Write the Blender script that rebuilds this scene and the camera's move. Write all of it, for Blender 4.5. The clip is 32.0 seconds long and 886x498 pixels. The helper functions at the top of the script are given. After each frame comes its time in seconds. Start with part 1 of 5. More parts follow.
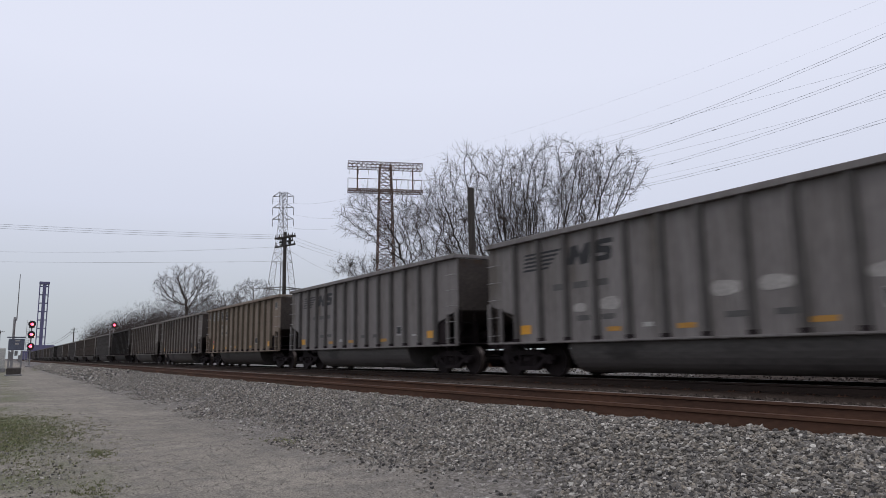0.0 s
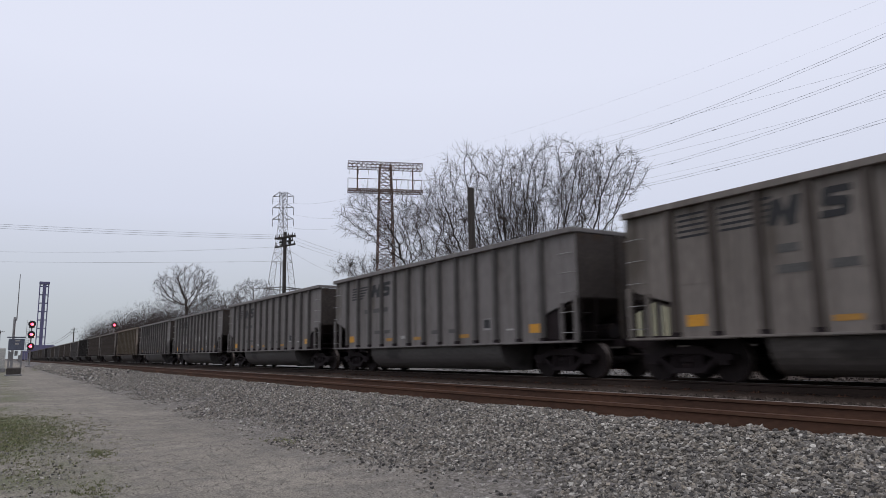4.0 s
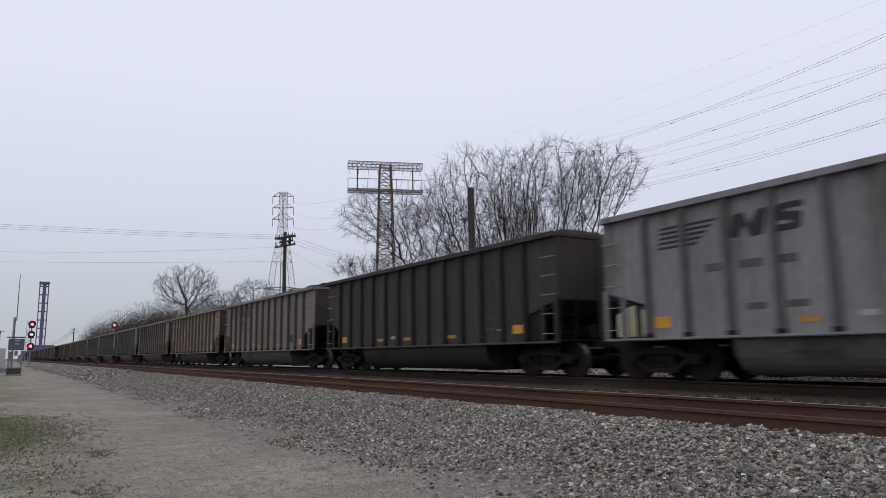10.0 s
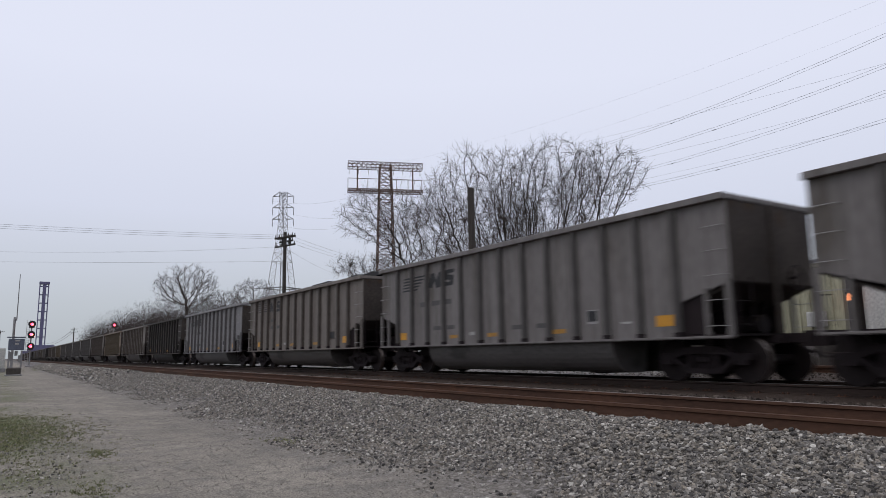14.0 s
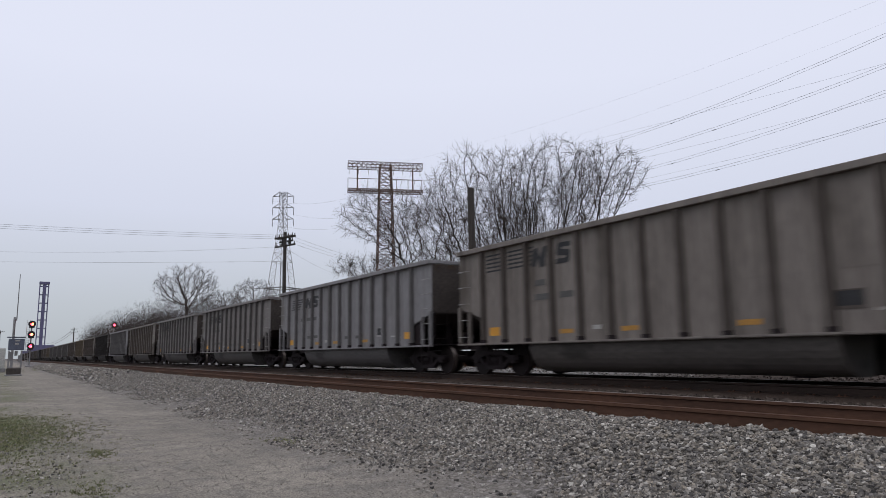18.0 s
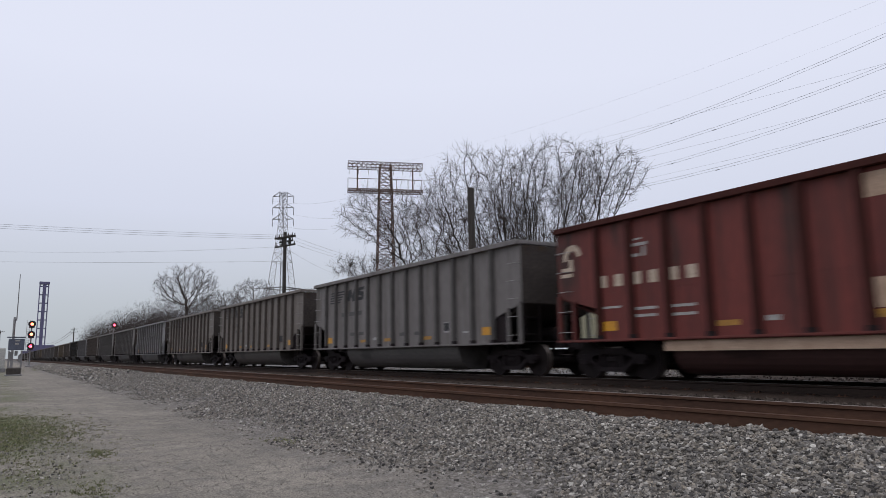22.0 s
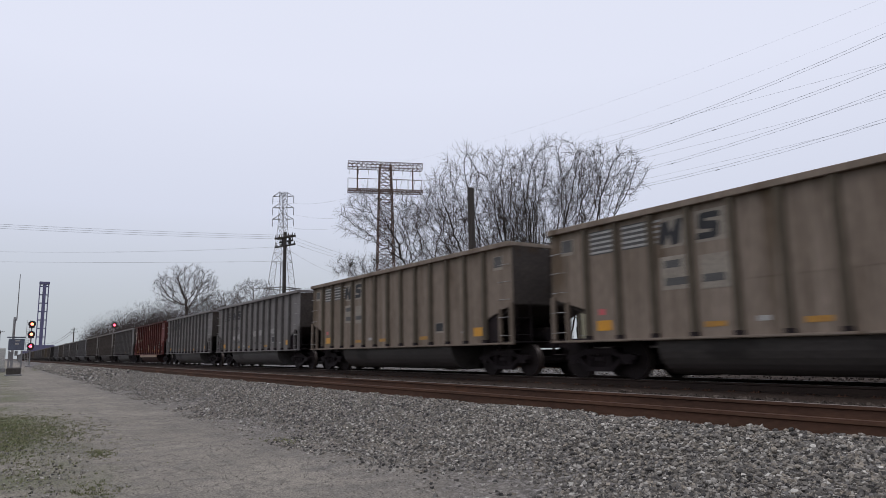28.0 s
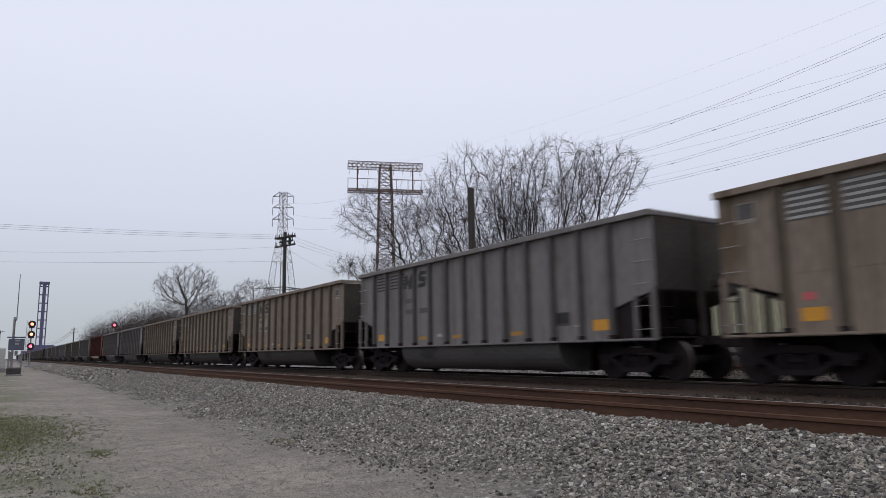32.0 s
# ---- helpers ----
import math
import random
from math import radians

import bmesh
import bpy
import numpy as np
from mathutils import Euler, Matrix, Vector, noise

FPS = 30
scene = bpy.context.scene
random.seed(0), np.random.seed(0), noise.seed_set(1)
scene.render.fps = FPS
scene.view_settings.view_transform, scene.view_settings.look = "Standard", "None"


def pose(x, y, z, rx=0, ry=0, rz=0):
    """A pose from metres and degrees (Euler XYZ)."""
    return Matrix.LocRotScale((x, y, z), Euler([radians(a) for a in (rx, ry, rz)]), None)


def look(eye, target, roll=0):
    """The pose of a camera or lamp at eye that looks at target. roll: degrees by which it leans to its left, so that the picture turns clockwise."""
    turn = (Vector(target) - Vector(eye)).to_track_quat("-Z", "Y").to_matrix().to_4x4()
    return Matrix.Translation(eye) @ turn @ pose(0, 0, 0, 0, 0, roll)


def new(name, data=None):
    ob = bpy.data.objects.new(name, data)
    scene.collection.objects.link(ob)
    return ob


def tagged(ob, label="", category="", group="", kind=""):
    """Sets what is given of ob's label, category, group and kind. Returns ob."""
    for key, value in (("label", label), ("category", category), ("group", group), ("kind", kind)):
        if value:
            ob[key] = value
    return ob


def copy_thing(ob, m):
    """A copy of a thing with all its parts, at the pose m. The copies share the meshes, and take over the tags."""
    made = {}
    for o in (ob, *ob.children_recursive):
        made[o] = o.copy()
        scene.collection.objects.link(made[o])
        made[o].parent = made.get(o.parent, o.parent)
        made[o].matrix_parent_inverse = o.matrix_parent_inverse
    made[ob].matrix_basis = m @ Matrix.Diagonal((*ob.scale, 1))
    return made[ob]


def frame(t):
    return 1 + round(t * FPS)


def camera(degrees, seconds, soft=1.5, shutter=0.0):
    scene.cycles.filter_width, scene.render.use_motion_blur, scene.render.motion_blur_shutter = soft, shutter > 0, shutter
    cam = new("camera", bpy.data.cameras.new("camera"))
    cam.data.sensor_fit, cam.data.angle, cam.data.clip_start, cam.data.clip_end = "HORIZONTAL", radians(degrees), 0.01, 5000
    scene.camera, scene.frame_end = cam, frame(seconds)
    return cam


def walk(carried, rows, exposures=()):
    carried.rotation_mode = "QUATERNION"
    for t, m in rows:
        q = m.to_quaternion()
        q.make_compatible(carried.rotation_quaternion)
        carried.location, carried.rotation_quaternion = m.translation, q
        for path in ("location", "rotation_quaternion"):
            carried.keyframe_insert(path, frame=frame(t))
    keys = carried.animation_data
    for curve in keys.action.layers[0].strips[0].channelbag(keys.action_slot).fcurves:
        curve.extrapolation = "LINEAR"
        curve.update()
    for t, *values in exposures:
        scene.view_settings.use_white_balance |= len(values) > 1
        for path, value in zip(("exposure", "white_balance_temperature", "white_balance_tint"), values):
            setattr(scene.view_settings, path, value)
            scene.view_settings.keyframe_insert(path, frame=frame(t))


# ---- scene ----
# A freight train runs away along a straight double line under an overcast sky.
# x runs along the track (the train moves towards -x), y away from the camera, rail tops at RT.
RT = 0.55
TRAIN_Y, NEAR_Y, FAR_Y = 13.427, 7.305, 19.5
CAR_PITCH, SPEED, LEAD = 16.18, 10.887, 15.68
EYE = Vector((0.0, 0.0, 1.266))
SECONDS = 32.0

cam = camera(66.72, SECONDS, soft=0.8, shutter=0.5)
VIEW = look(EYE, EYE + Vector((-0.82767, 0.54049, 0.15110)), -0.913)
walk(cam, [(0.0, VIEW), (SECONDS, VIEW)], exposures=[(0.0, 0.0), (SECONDS, 0.0)])

# ---- world and sun ----
world = bpy.data.worlds.new("overcast_sky")
scene.world = world
world.use_nodes = True
wn, wl = world.node_tree.nodes, world.node_tree.links
wn.clear()
w_out = wn.new("ShaderNodeOutputWorld")
w_bg = wn.new("ShaderNodeBackground")
w_sky = wn.new("ShaderNodeTexSky")
w_sky.sky_type, w_sky.sun_disc = "NISHITA", False
w_sky.sun_elevation, w_sky.sun_rotation = radians(48), radians(200)
w_sky.air_density, w_sky.dust_density, w_sky.ozone_density = 1.0, 3.0, 2.0
w_co = wn.new("ShaderNodeTexCoord")
w_sep = wn.new("ShaderNodeSeparateXYZ")
w_ramp = wn.new("ShaderNodeValToRGB")
w_mix = wn.new("ShaderNodeMixRGB")
w_scale = wn.new("ShaderNodeVectorMath")
w_scale.operation = "SCALE"
w_scale.inputs[3].default_value = 0.08
cr = w_ramp.color_ramp
cr.elements[0].position, cr.elements[0].color = 0.0, (0.475, 0.515, 0.555, 1)
cr.elements[1].position, cr.elements[1].color = 1.0, (0.84, 0.865, 0.99, 1)
for pos, col in ((0.07, (0.545, 0.585, 0.645, 1)), (0.20, (0.70, 0.735, 0.87, 1)), (0.38, (0.80, 0.83, 0.97, 1))):
    e = cr.elements.new(pos)
    e.color = col
w_mix.inputs[0].default_value = 0.93
wl.new(w_co.outputs["Generated"], w_sep.inputs[0])
wl.new(w_sep.outputs["Z"], w_ramp.inputs[0])
wl.new(w_sky.outputs[0], w_scale.inputs[0])
wl.new(w_scale.outputs[0], w_mix.inputs[1])
wl.new(w_ramp.outputs[0], w_mix.inputs[2])
wl.new(w_mix.outputs[0], w_bg.inputs[0])
w_bg.inputs[1].default_value = 1.0
wl.new(w_bg.outputs[0], w_out.inputs[0])

sun = new("sun", bpy.data.lights.new("sun", "SUN"))
sun.data.energy, sun.data.angle, sun.data.color = 0.6, radians(40), (1.0, 0.97, 0.93)
sun.matrix_world = look((0, 0, 50), (0 - 6, 22, 0))


# ---- materials ----
def material(name, base, other=None, rough=0.8, metal=0.0, scale=3.0, fine=40.0, bump=0.0, stretch=(1, 1, 1), spread=0.5,
             third=None, third_at=0.62, third_scale=1.2, vary=0.0, island=0.0, emit=0.0, drip=None):
    """Two tones broken up by coarse and fine noise, a third tone in patches, relief, and a drift of value per object or island."""
    m = bpy.data.materials.new(name)
    m.use_nodes = True
    n, l = m.node_tree.nodes, m.node_tree.links
    bsdf = n["Principled BSDF"]
    bsdf.inputs["Roughness"].default_value, bsdf.inputs["Metallic"].default_value = rough, metal
    bsdf.inputs["Specular IOR Level"].default_value = 0.5 if rough < 0.6 else 0.3 if rough < 0.7 else 0.12
    co, mp = n.new("ShaderNodeTexCoord"), n.new("ShaderNodeMapping")
    mp.inputs["Scale"].default_value = stretch
    l.new(co.outputs["Object"], mp.inputs[0])
    def cloud(sc, detail=4.0):
        t = n.new("ShaderNodeTexNoise")
        t.inputs["Scale"].default_value, t.inputs["Detail"].default_value = sc, detail
        l.new(mp.outputs[0], t.inputs["Vector"])
        return t
    def mix(fac, a, b, mode="MIX"):
        x = n.new("ShaderNodeMixRGB")
        x.blend_type = mode
        for socket, v in zip(x.inputs, (fac, a, b)):
            if isinstance(v, (int, float)):
                socket.default_value = v
            elif isinstance(v, tuple):
                socket.default_value = (*v, 1)
            else:
                l.new(v, socket)
        return x.outputs[0]
    def span(v, lo, hi, a=0.0, b=1.0):
        r = n.new("ShaderNodeMapRange")
        r.inputs[1].default_value, r.inputs[2].default_value, r.inputs[3].default_value, r.inputs[4].default_value = lo, hi, a, b
        l.new(v, r.inputs[0])
        return r.outputs[0]
    other = other or tuple(c * 0.6 for c in base)
    c1, c2 = cloud(scale), cloud(fine, 6.0)
    col = mix(span(c1.outputs["Fac"], 0.5 - spread / 2, 0.5 + spread / 2), base, other)
    if third:
        c3 = cloud(third_scale, 7.0)
        col = mix(span(c3.outputs["Fac"], third_at, third_at + 0.1), col, third)
    if drip:
        # narrow runs of grime down the sheets
        mp2, t2 = n.new("ShaderNodeMapping"), n.new("ShaderNodeTexNoise")
        mp2.inputs["Scale"].default_value = (5.5, 5.5, 0.28)
        t2.inputs["Scale"].default_value, t2.inputs["Detail"].default_value = 1.0, 5.0
        l.new(co.outputs["Object"], mp2.inputs[0])
        l.new(mp2.outputs[0], t2.inputs["Vector"])
        col = mix(span(t2.outputs["Fac"], 0.50, 0.74, 0.0, 0.75), col, drip)
    grain = span(c2.outputs["Fac"], 0.25, 0.75, 0.72, 1.22)
    g = n.new("ShaderNodeCombineColor")
    for i in range(3):
        l.new(grain, g.inputs[i])
    col = mix(1.0, col, g.outputs[0], "MULTIPLY")
    if vary or island:
        rnd = (n.new("ShaderNodeObjectInfo").outputs["Random"] if vary else n.new("ShaderNodeNewGeometry").outputs["Random Per Island"])
        amount = vary or island
        v = span(rnd, 0, 1, 1 - amount, 1 + amount)
        g2 = n.new("ShaderNodeCombineColor")
        for i in range(3):
            l.new(v, g2.inputs[i])
        col = mix(1.0, col, g2.outputs[0], "MULTIPLY")
    l.new(col, bsdf.inputs["Base Color"])
    l.new(span(c2.outputs["Fac"], 0.2, 0.8, max(0.05, rough - 0.12), min(1.0, rough + 0.12)), bsdf.inputs["Roughness"])
    if bump:
        b = n.new("ShaderNodeBump")
        b.inputs["Strength"].default_value, b.inputs["Distance"].default_value = 0.6, bump
        l.new(c2.outputs["Fac"], b.inputs["Height"])
        l.new(b.outputs[0], bsdf.inputs["Normal"])
    if emit:
        bsdf.inputs["Emission Color"].default_value = (*base, 1)
        bsdf.inputs["Emission Strength"].default_value = emit
    return m


M = {}
streak = (1, 1, 0.22)
M["grey"] = material("weathered_grey_paint", (0.193, 0.177, 0.171), (0.146, 0.132, 0.125), 0.62, scale=1.1, fine=14, stretch=streak, third=(0.105, 0.090, 0.077), third_at=0.59, drip=(0.085, 0.075, 0.066))
M["pale"] = material("lighter_grey_paint", (0.225, 0.217, 0.222), (0.178, 0.171, 0.174), 0.6, scale=1.1, fine=14, stretch=streak, third=(0.12, 0.11, 0.10), third_at=0.59, drip=(0.11, 0.10, 0.092))
M["umber"] = material("grey_brown_paint", (0.200, 0.176, 0.157), (0.146, 0.126, 0.112), 0.66, scale=1.2, fine=14, stretch=streak, third=(0.085, 0.07, 0.056), third_at=0.59, drip=(0.075, 0.064, 0.053))
M["tan"] = material("dusty_tan_paint", (0.245, 0.198, 0.160), (0.178, 0.140, 0.110), 0.7, scale=1.2, fine=14, stretch=streak, third=(0.115, 0.083, 0.056), third_at=0.59, drip=(0.105, 0.080, 0.056))
M["coal"] = material("charcoal_paint", (0.064, 0.057, 0.053), (0.044, 0.039, 0.036), 0.7, scale=1.2, fine=14, stretch=streak, third=(0.075, 0.055, 0.04), third_at=0.65, drip=(0.030, 0.026, 0.024))
# post tones: panel colours darkened for grime and for the shade on post flanks
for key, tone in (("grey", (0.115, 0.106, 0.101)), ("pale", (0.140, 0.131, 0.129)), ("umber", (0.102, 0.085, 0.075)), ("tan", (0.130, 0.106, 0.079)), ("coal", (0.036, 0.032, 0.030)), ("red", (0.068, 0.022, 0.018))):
    M[key + "_post"] = material("grimy_shaded_post_" + key, tone, tuple(c * 0.7 for c in tone), 0.7, scale=1.5, fine=14, stretch=streak)
for key, tone in (("grey", (0.112, 0.103, 0.098)), ("pale", (0.132, 0.123, 0.120)), ("umber", (0.104, 0.092, 0.084)), ("tan", (0.072, 0.063, 0.058)), ("red", (0.062, 0.030, 0.027)), ("coal", (0.040, 0.036, 0.034))):
    M[key + "_tub"] = material("grimy_tub_" + key, tone, tuple(c * 0.72 for c in tone), 0.62, scale=0.9, fine=12, stretch=(0.5, 1, 1), third=tuple(c * 0.5 for c in tone), third_at=0.58)
M["red"] = material("faded_oxide_red_paint", (0.165, 0.038, 0.031), (0.112, 0.029, 0.025), 0.62, scale=1.2, fine=14, stretch=streak, third=(0.055, 0.025, 0.02), third_at=0.59, drip=(0.050, 0.022, 0.018))
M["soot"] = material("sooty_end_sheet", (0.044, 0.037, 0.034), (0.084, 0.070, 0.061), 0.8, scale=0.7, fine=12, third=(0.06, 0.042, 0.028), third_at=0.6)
M["black"] = material("grimy_black_steel", (0.027, 0.020, 0.021), (0.018, 0.0135, 0.0145), 0.72, scale=4, fine=30, third=(0.042, 0.031, 0.024), third_at=0.63)
M["wheel"] = material("brown_wheel_steel", (0.024, 0.018, 0.018), (0.016, 0.0125, 0.0125), 0.75, scale=5, fine=40)
M["bright_steel"] = material("polished_steel", (0.22, 0.21, 0.20), (0.14, 0.13, 0.125), 0.5, metal=0.8, scale=9, fine=60)
M["load"] = material("coal_load", (0.018, 0.018, 0.019), (0.030, 0.029, 0.029), 0.75, scale=8, fine=35, bump=0.04)
M["tan_patch"] = material("pale_dusty_patch", (0.30, 0.265, 0.22), (0.225, 0.195, 0.16), 0.65, scale=2.5, fine=16)
# distance haze is put into this paler twig colour
M["far_twig"] = material("hazed_distant_twigs", (0.085, 0.070, 0.064), (0.062, 0.052, 0.048), 0.95, scale=1, fine=10)
M["ink"] = material("dark_lettering_paint", (0.020, 0.020, 0.022), (0.034, 0.034, 0.036), 0.6, scale=4, fine=30)
M["white"] = material("dirty_white_paint", (0.42, 0.41, 0.39), (0.30, 0.29, 0.27), 0.6, scale=4, fine=30, third=(0.2, 0.17, 0.14), third_at=0.62, third_scale=5)
M["cream"] = material("worn_cream_paint", (0.50, 0.36, 0.26), (0.36, 0.24, 0.17), 0.6, scale=4, fine=30)
M["patch"] = material("pale_primer_patch", (0.37, 0.35, 0.33), (0.27, 0.255, 0.24), 0.65, scale=2.5, fine=16)
M["amber"] = material("amber_reflective_sheet", (0.62, 0.30, 0.015), (0.50, 0.22, 0.012), 0.4, scale=5, fine=40)
M["amber_dull"] = material("dusty_amber_sheet", (0.44, 0.22, 0.03), (0.30, 0.15, 0.03), 0.55, scale=7, fine=40, third=(0.16, 0.11, 0.06), third_at=0.55, third_scale=6)
M["pink"] = material("pink_reflective_tag", (0.55, 0.09, 0.10), (0.45, 0.08, 0.09), 0.5, scale=5, fine=40)
M["grab"] = material("grab_iron_grey", (0.36, 0.345, 0.335), (0.24, 0.23, 0.22), 0.6, scale=6, fine=40)
M["rail"] = material("rusty_rail_side", (0.105, 0.055, 0.036), (0.066, 0.038, 0.027), 0.8, scale=2.0, fine=30, stretch=(0.25, 1, 1), third=(0.135, 0.064, 0.037), third_at=0.6)
M["dusted_rail"] = material("coal_dusted_rail_side", (0.052, 0.036, 0.029), (0.034, 0.026, 0.023), 0.85, scale=2.0, fine=30, stretch=(0.25, 1, 1))
M["head"] = material("worn_rail_head", (0.20, 0.17, 0.15), (0.14, 0.11, 0.095), 0.42, metal=0.7, scale=2.0, fine=30, stretch=(0.2, 1, 1))
M["rail_top"] = material("dull_rail_top", (0.27, 0.225, 0.20), (0.18, 0.145, 0.125), 0.6, scale=2.0, fine=30, stretch=(0.2, 1, 1))
M["tie"] = material("creosoted_wood", (0.045, 0.037, 0.031), (0.030, 0.026, 0.023), 0.9, scale=3, fine=30, stretch=(4, 0.5, 4), vary=0.3, bump=0.01)


def stone_material(name, per_object=False):
    """Broken stone: each piece takes its own tone from slate to tan and near white, with a dusty grain."""
    m = bpy.data.materials.new(name)
    m.use_nodes = True
    n, l = m.node_tree.nodes, m.node_tree.links
    bsdf = n["Principled BSDF"]
    bsdf.inputs["Roughness"].default_value = 0.9
    bsdf.inputs["Specular IOR Level"].default_value = 0.15
    pick = n.new("ShaderNodeObjectInfo").outputs["Random"] if per_object else n.new("ShaderNodeNewGeometry").outputs["Random Per Island"]
    ramp = n.new("ShaderNodeValToRGB")
    ramp.color_ramp.elements[0].position, ramp.color_ramp.elements[0].color = 0.0, (0.055, 0.052, 0.050, 1)
    ramp.color_ramp.elements[1].position, ramp.color_ramp.elements[1].color = 1.0, (0.52, 0.49, 0.44, 1)
    for pos, col in ((0.15, (0.100, 0.093, 0.086)), (0.38, (0.192, 0.172, 0.146)), (0.53, (0.160, 0.151, 0.142)), (0.72, (0.275, 0.240, 0.195)), (0.88, (0.310, 0.288, 0.258))):
        ramp.color_ramp.elements.new(pos).color = (*col, 1)
    l.new(pick, ramp.inputs[0])
    co, t = n.new("ShaderNodeTexCoord"), n.new("ShaderNodeTexNoise")
    t.inputs["Scale"].default_value, t.inputs["Detail"].default_value = 60.0, 5.0
    l.new(co.outputs["Object"], t.inputs["Vector"])
    r = n.new("ShaderNodeMapRange")
    r.inputs[1].default_value, r.inputs[2].default_value, r.inputs[3].default_value, r.inputs[4].default_value = 0.3, 0.7, 0.75, 1.25
    l.new(t.outputs["Fac"], r.inputs[0])
    g, x = n.new("ShaderNodeCombineColor"), n.new("ShaderNodeMixRGB")
    for i in range(3):
        l.new(r.outputs[0], g.inputs[i])
    x.blend_type = "MULTIPLY"
    x.inputs[0].default_value = 1.0
    l.new(ramp.outputs[0], x.inputs[1])
    l.new(g.outputs[0], x.inputs[2])
    l.new(x.outputs[0], bsdf.inputs["Base Color"])
    return m


M["stone"] = stone_material("grey_ballast_stone")
M["stone_part"] = stone_material("grey_ballast_stone_single", True)
M["dirty_stone"] = material("oily_ballast_stone", (0.085, 0.068, 0.056), (0.050, 0.040, 0.034), 0.9, scale=6, fine=60, island=0.5)
M["pebble"] = material("small_gravel", (0.300, 0.276, 0.243), (0.215, 0.196, 0.172), 0.95, scale=6, fine=60, island=0.3)
M["bark"] = material("grey_brown_bark", (0.040, 0.033, 0.030), (0.027, 0.022, 0.020), 0.95, scale=4, fine=40)
M["twig"] = material("winter_twigs", (0.070, 0.058, 0.052), (0.050, 0.041, 0.037), 0.95, scale=4, fine=40)
M["brush"] = material("winter_brush", (0.072, 0.057, 0.052), (0.052, 0.042, 0.039), 0.95, scale=0.3, fine=3)
M["galv"] = material("dull_galvanised_steel", (0.27, 0.26, 0.26), (0.20, 0.195, 0.195), 0.6, metal=0.3, scale=2, fine=20)
M["rusty"] = material("rust_brown_lattice_steel", (0.17, 0.118, 0.103), (0.112, 0.074, 0.064), 0.8, scale=1, fine=20)
M["pole"] = material("weathered_pole_wood", (0.075, 0.066, 0.060), (0.05, 0.044, 0.04), 0.9, scale=3, fine=20, stretch=(3, 3, 0.3))
M["wire"] = material("dull_cable", (0.22, 0.22, 0.23), (0.17, 0.17, 0.18), 0.7, scale=1, fine=10)
M["blue"] = material("blue_grey_tower_paint", (0.165, 0.155, 0.255), (0.125, 0.120, 0.20), 0.8, scale=0.4, fine=4)
M["hood"] = material("black_signal_paint", (0.022, 0.022, 0.023), (0.03, 0.03, 0.03), 0.6, scale=5, fine=30)
M["cabinet"] = material("grey_cabinet_paint", (0.105, 0.115, 0.155), (0.08, 0.088, 0.12), 0.5, scale=2, fine=20)
M["shed"] = material("cream_ribbed_sheet", (0.40, 0.385, 0.27), (0.31, 0.295, 0.205), 0.6, scale=1.0, fine=12, stretch=streak, drip=(0.22, 0.19, 0.13))
M["shed_white"] = material("white_door_paint", (0.50, 0.49, 0.46), (0.42, 0.41, 0.385), 0.5, scale=1.0, fine=12)
M["grass"] = material("winter_grass_blades", (0.135, 0.155, 0.070), (0.200, 0.185, 0.110), 0.9, scale=3, fine=40, island=0.4)
M["lit_red"] = material("lit_red_lens", (1.0, 0.05, 0.10), (1.0, 0.05, 0.10), 0.4, emit=7.0)
M["lit_amber"] = material("lit_amber_lens", (1.0, 0.20, 0.08), (1.0, 0.20, 0.08), 0.4, emit=7.5)
M["lit_lamp"] = material("lit_sodium_lamp", (1.0, 0.30, 0.10), (1.0, 0.30, 0.10), 0.4, emit=2.2)


# ---- mesh helpers ----
def box(bm, x0, x1, y0, y1, z0, z1, m=None):
    vs = [bm.verts.new((x, y, z)) for x in (x0, x1) for y in (y0, y1) for z in (z0, z1)]
    if m:
        for v in vs:
            v.co = m @ v.co
    for f in ((0, 1, 3, 2), (4, 6, 7, 5), (0, 4, 5, 1), (2, 3, 7, 6), (0, 2, 6, 4), (1, 5, 7, 3)):
        bm.faces.new([vs[i] for i in f])
    return vs


def prism(bm, outline, axis, a, b):
    """An outline of two coordinates drawn along an axis from a to b."""
    def at(p, t):
        return {"x": (t, p[0], p[1]), "y": (p[0], t, p[1]), "z": (p[0], p[1], t)}[axis]
    one, two = [bm.verts.new(at(p, a)) for p in outline], [bm.verts.new(at(p, b)) for p in outline]
    n = len(outline)
    bm.faces.new(one[::-1])
    bm.faces.new(two)
    for i in range(n):
        bm.faces.new((one[i], one[(i + 1) % n], two[(i + 1) % n], two[i]))


def rod(bm, p, q, r, r2=None, n=8):
    p, q = Vector(p), Vector(q)
    r2 = r if r2 is None else r2
    d = (q - p).normalized()
    u = d.orthogonal().normalized()
    w = d.cross(u)
    rings = []
    for c, rad in ((p, r), (q, r2)):
        rings.append([bm.verts.new(c + rad * (math.cos(2 * math.pi * i / n) * u + math.sin(2 * math.pi * i / n) * w)) for i in range(n)])
    bm.faces.new(rings[0][::-1])
    bm.faces.new(rings[1])
    for i in range(n):
        bm.faces.new((rings[0][i], rings[0][(i + 1) % n], rings[1][(i + 1) % n], rings[1][i]))


def lathe(bm, profile, n=24):
    """A profile of (y, radius) turned about the y axis."""
    rings = [[bm.verts.new((r * math.cos(2 * math.pi * i / n), y, r * math.sin(2 * math.pi * i / n))) for i in range(n)] for y, r in profile]
    for a, b in zip(rings, rings[1:]):
        for i in range(n):
            bm.faces.new((a[i], b[i], b[(i + 1) % n], a[(i + 1) % n]))
    bm.faces.new(rings[0])
    bm.faces.new(rings[-1][::-1])


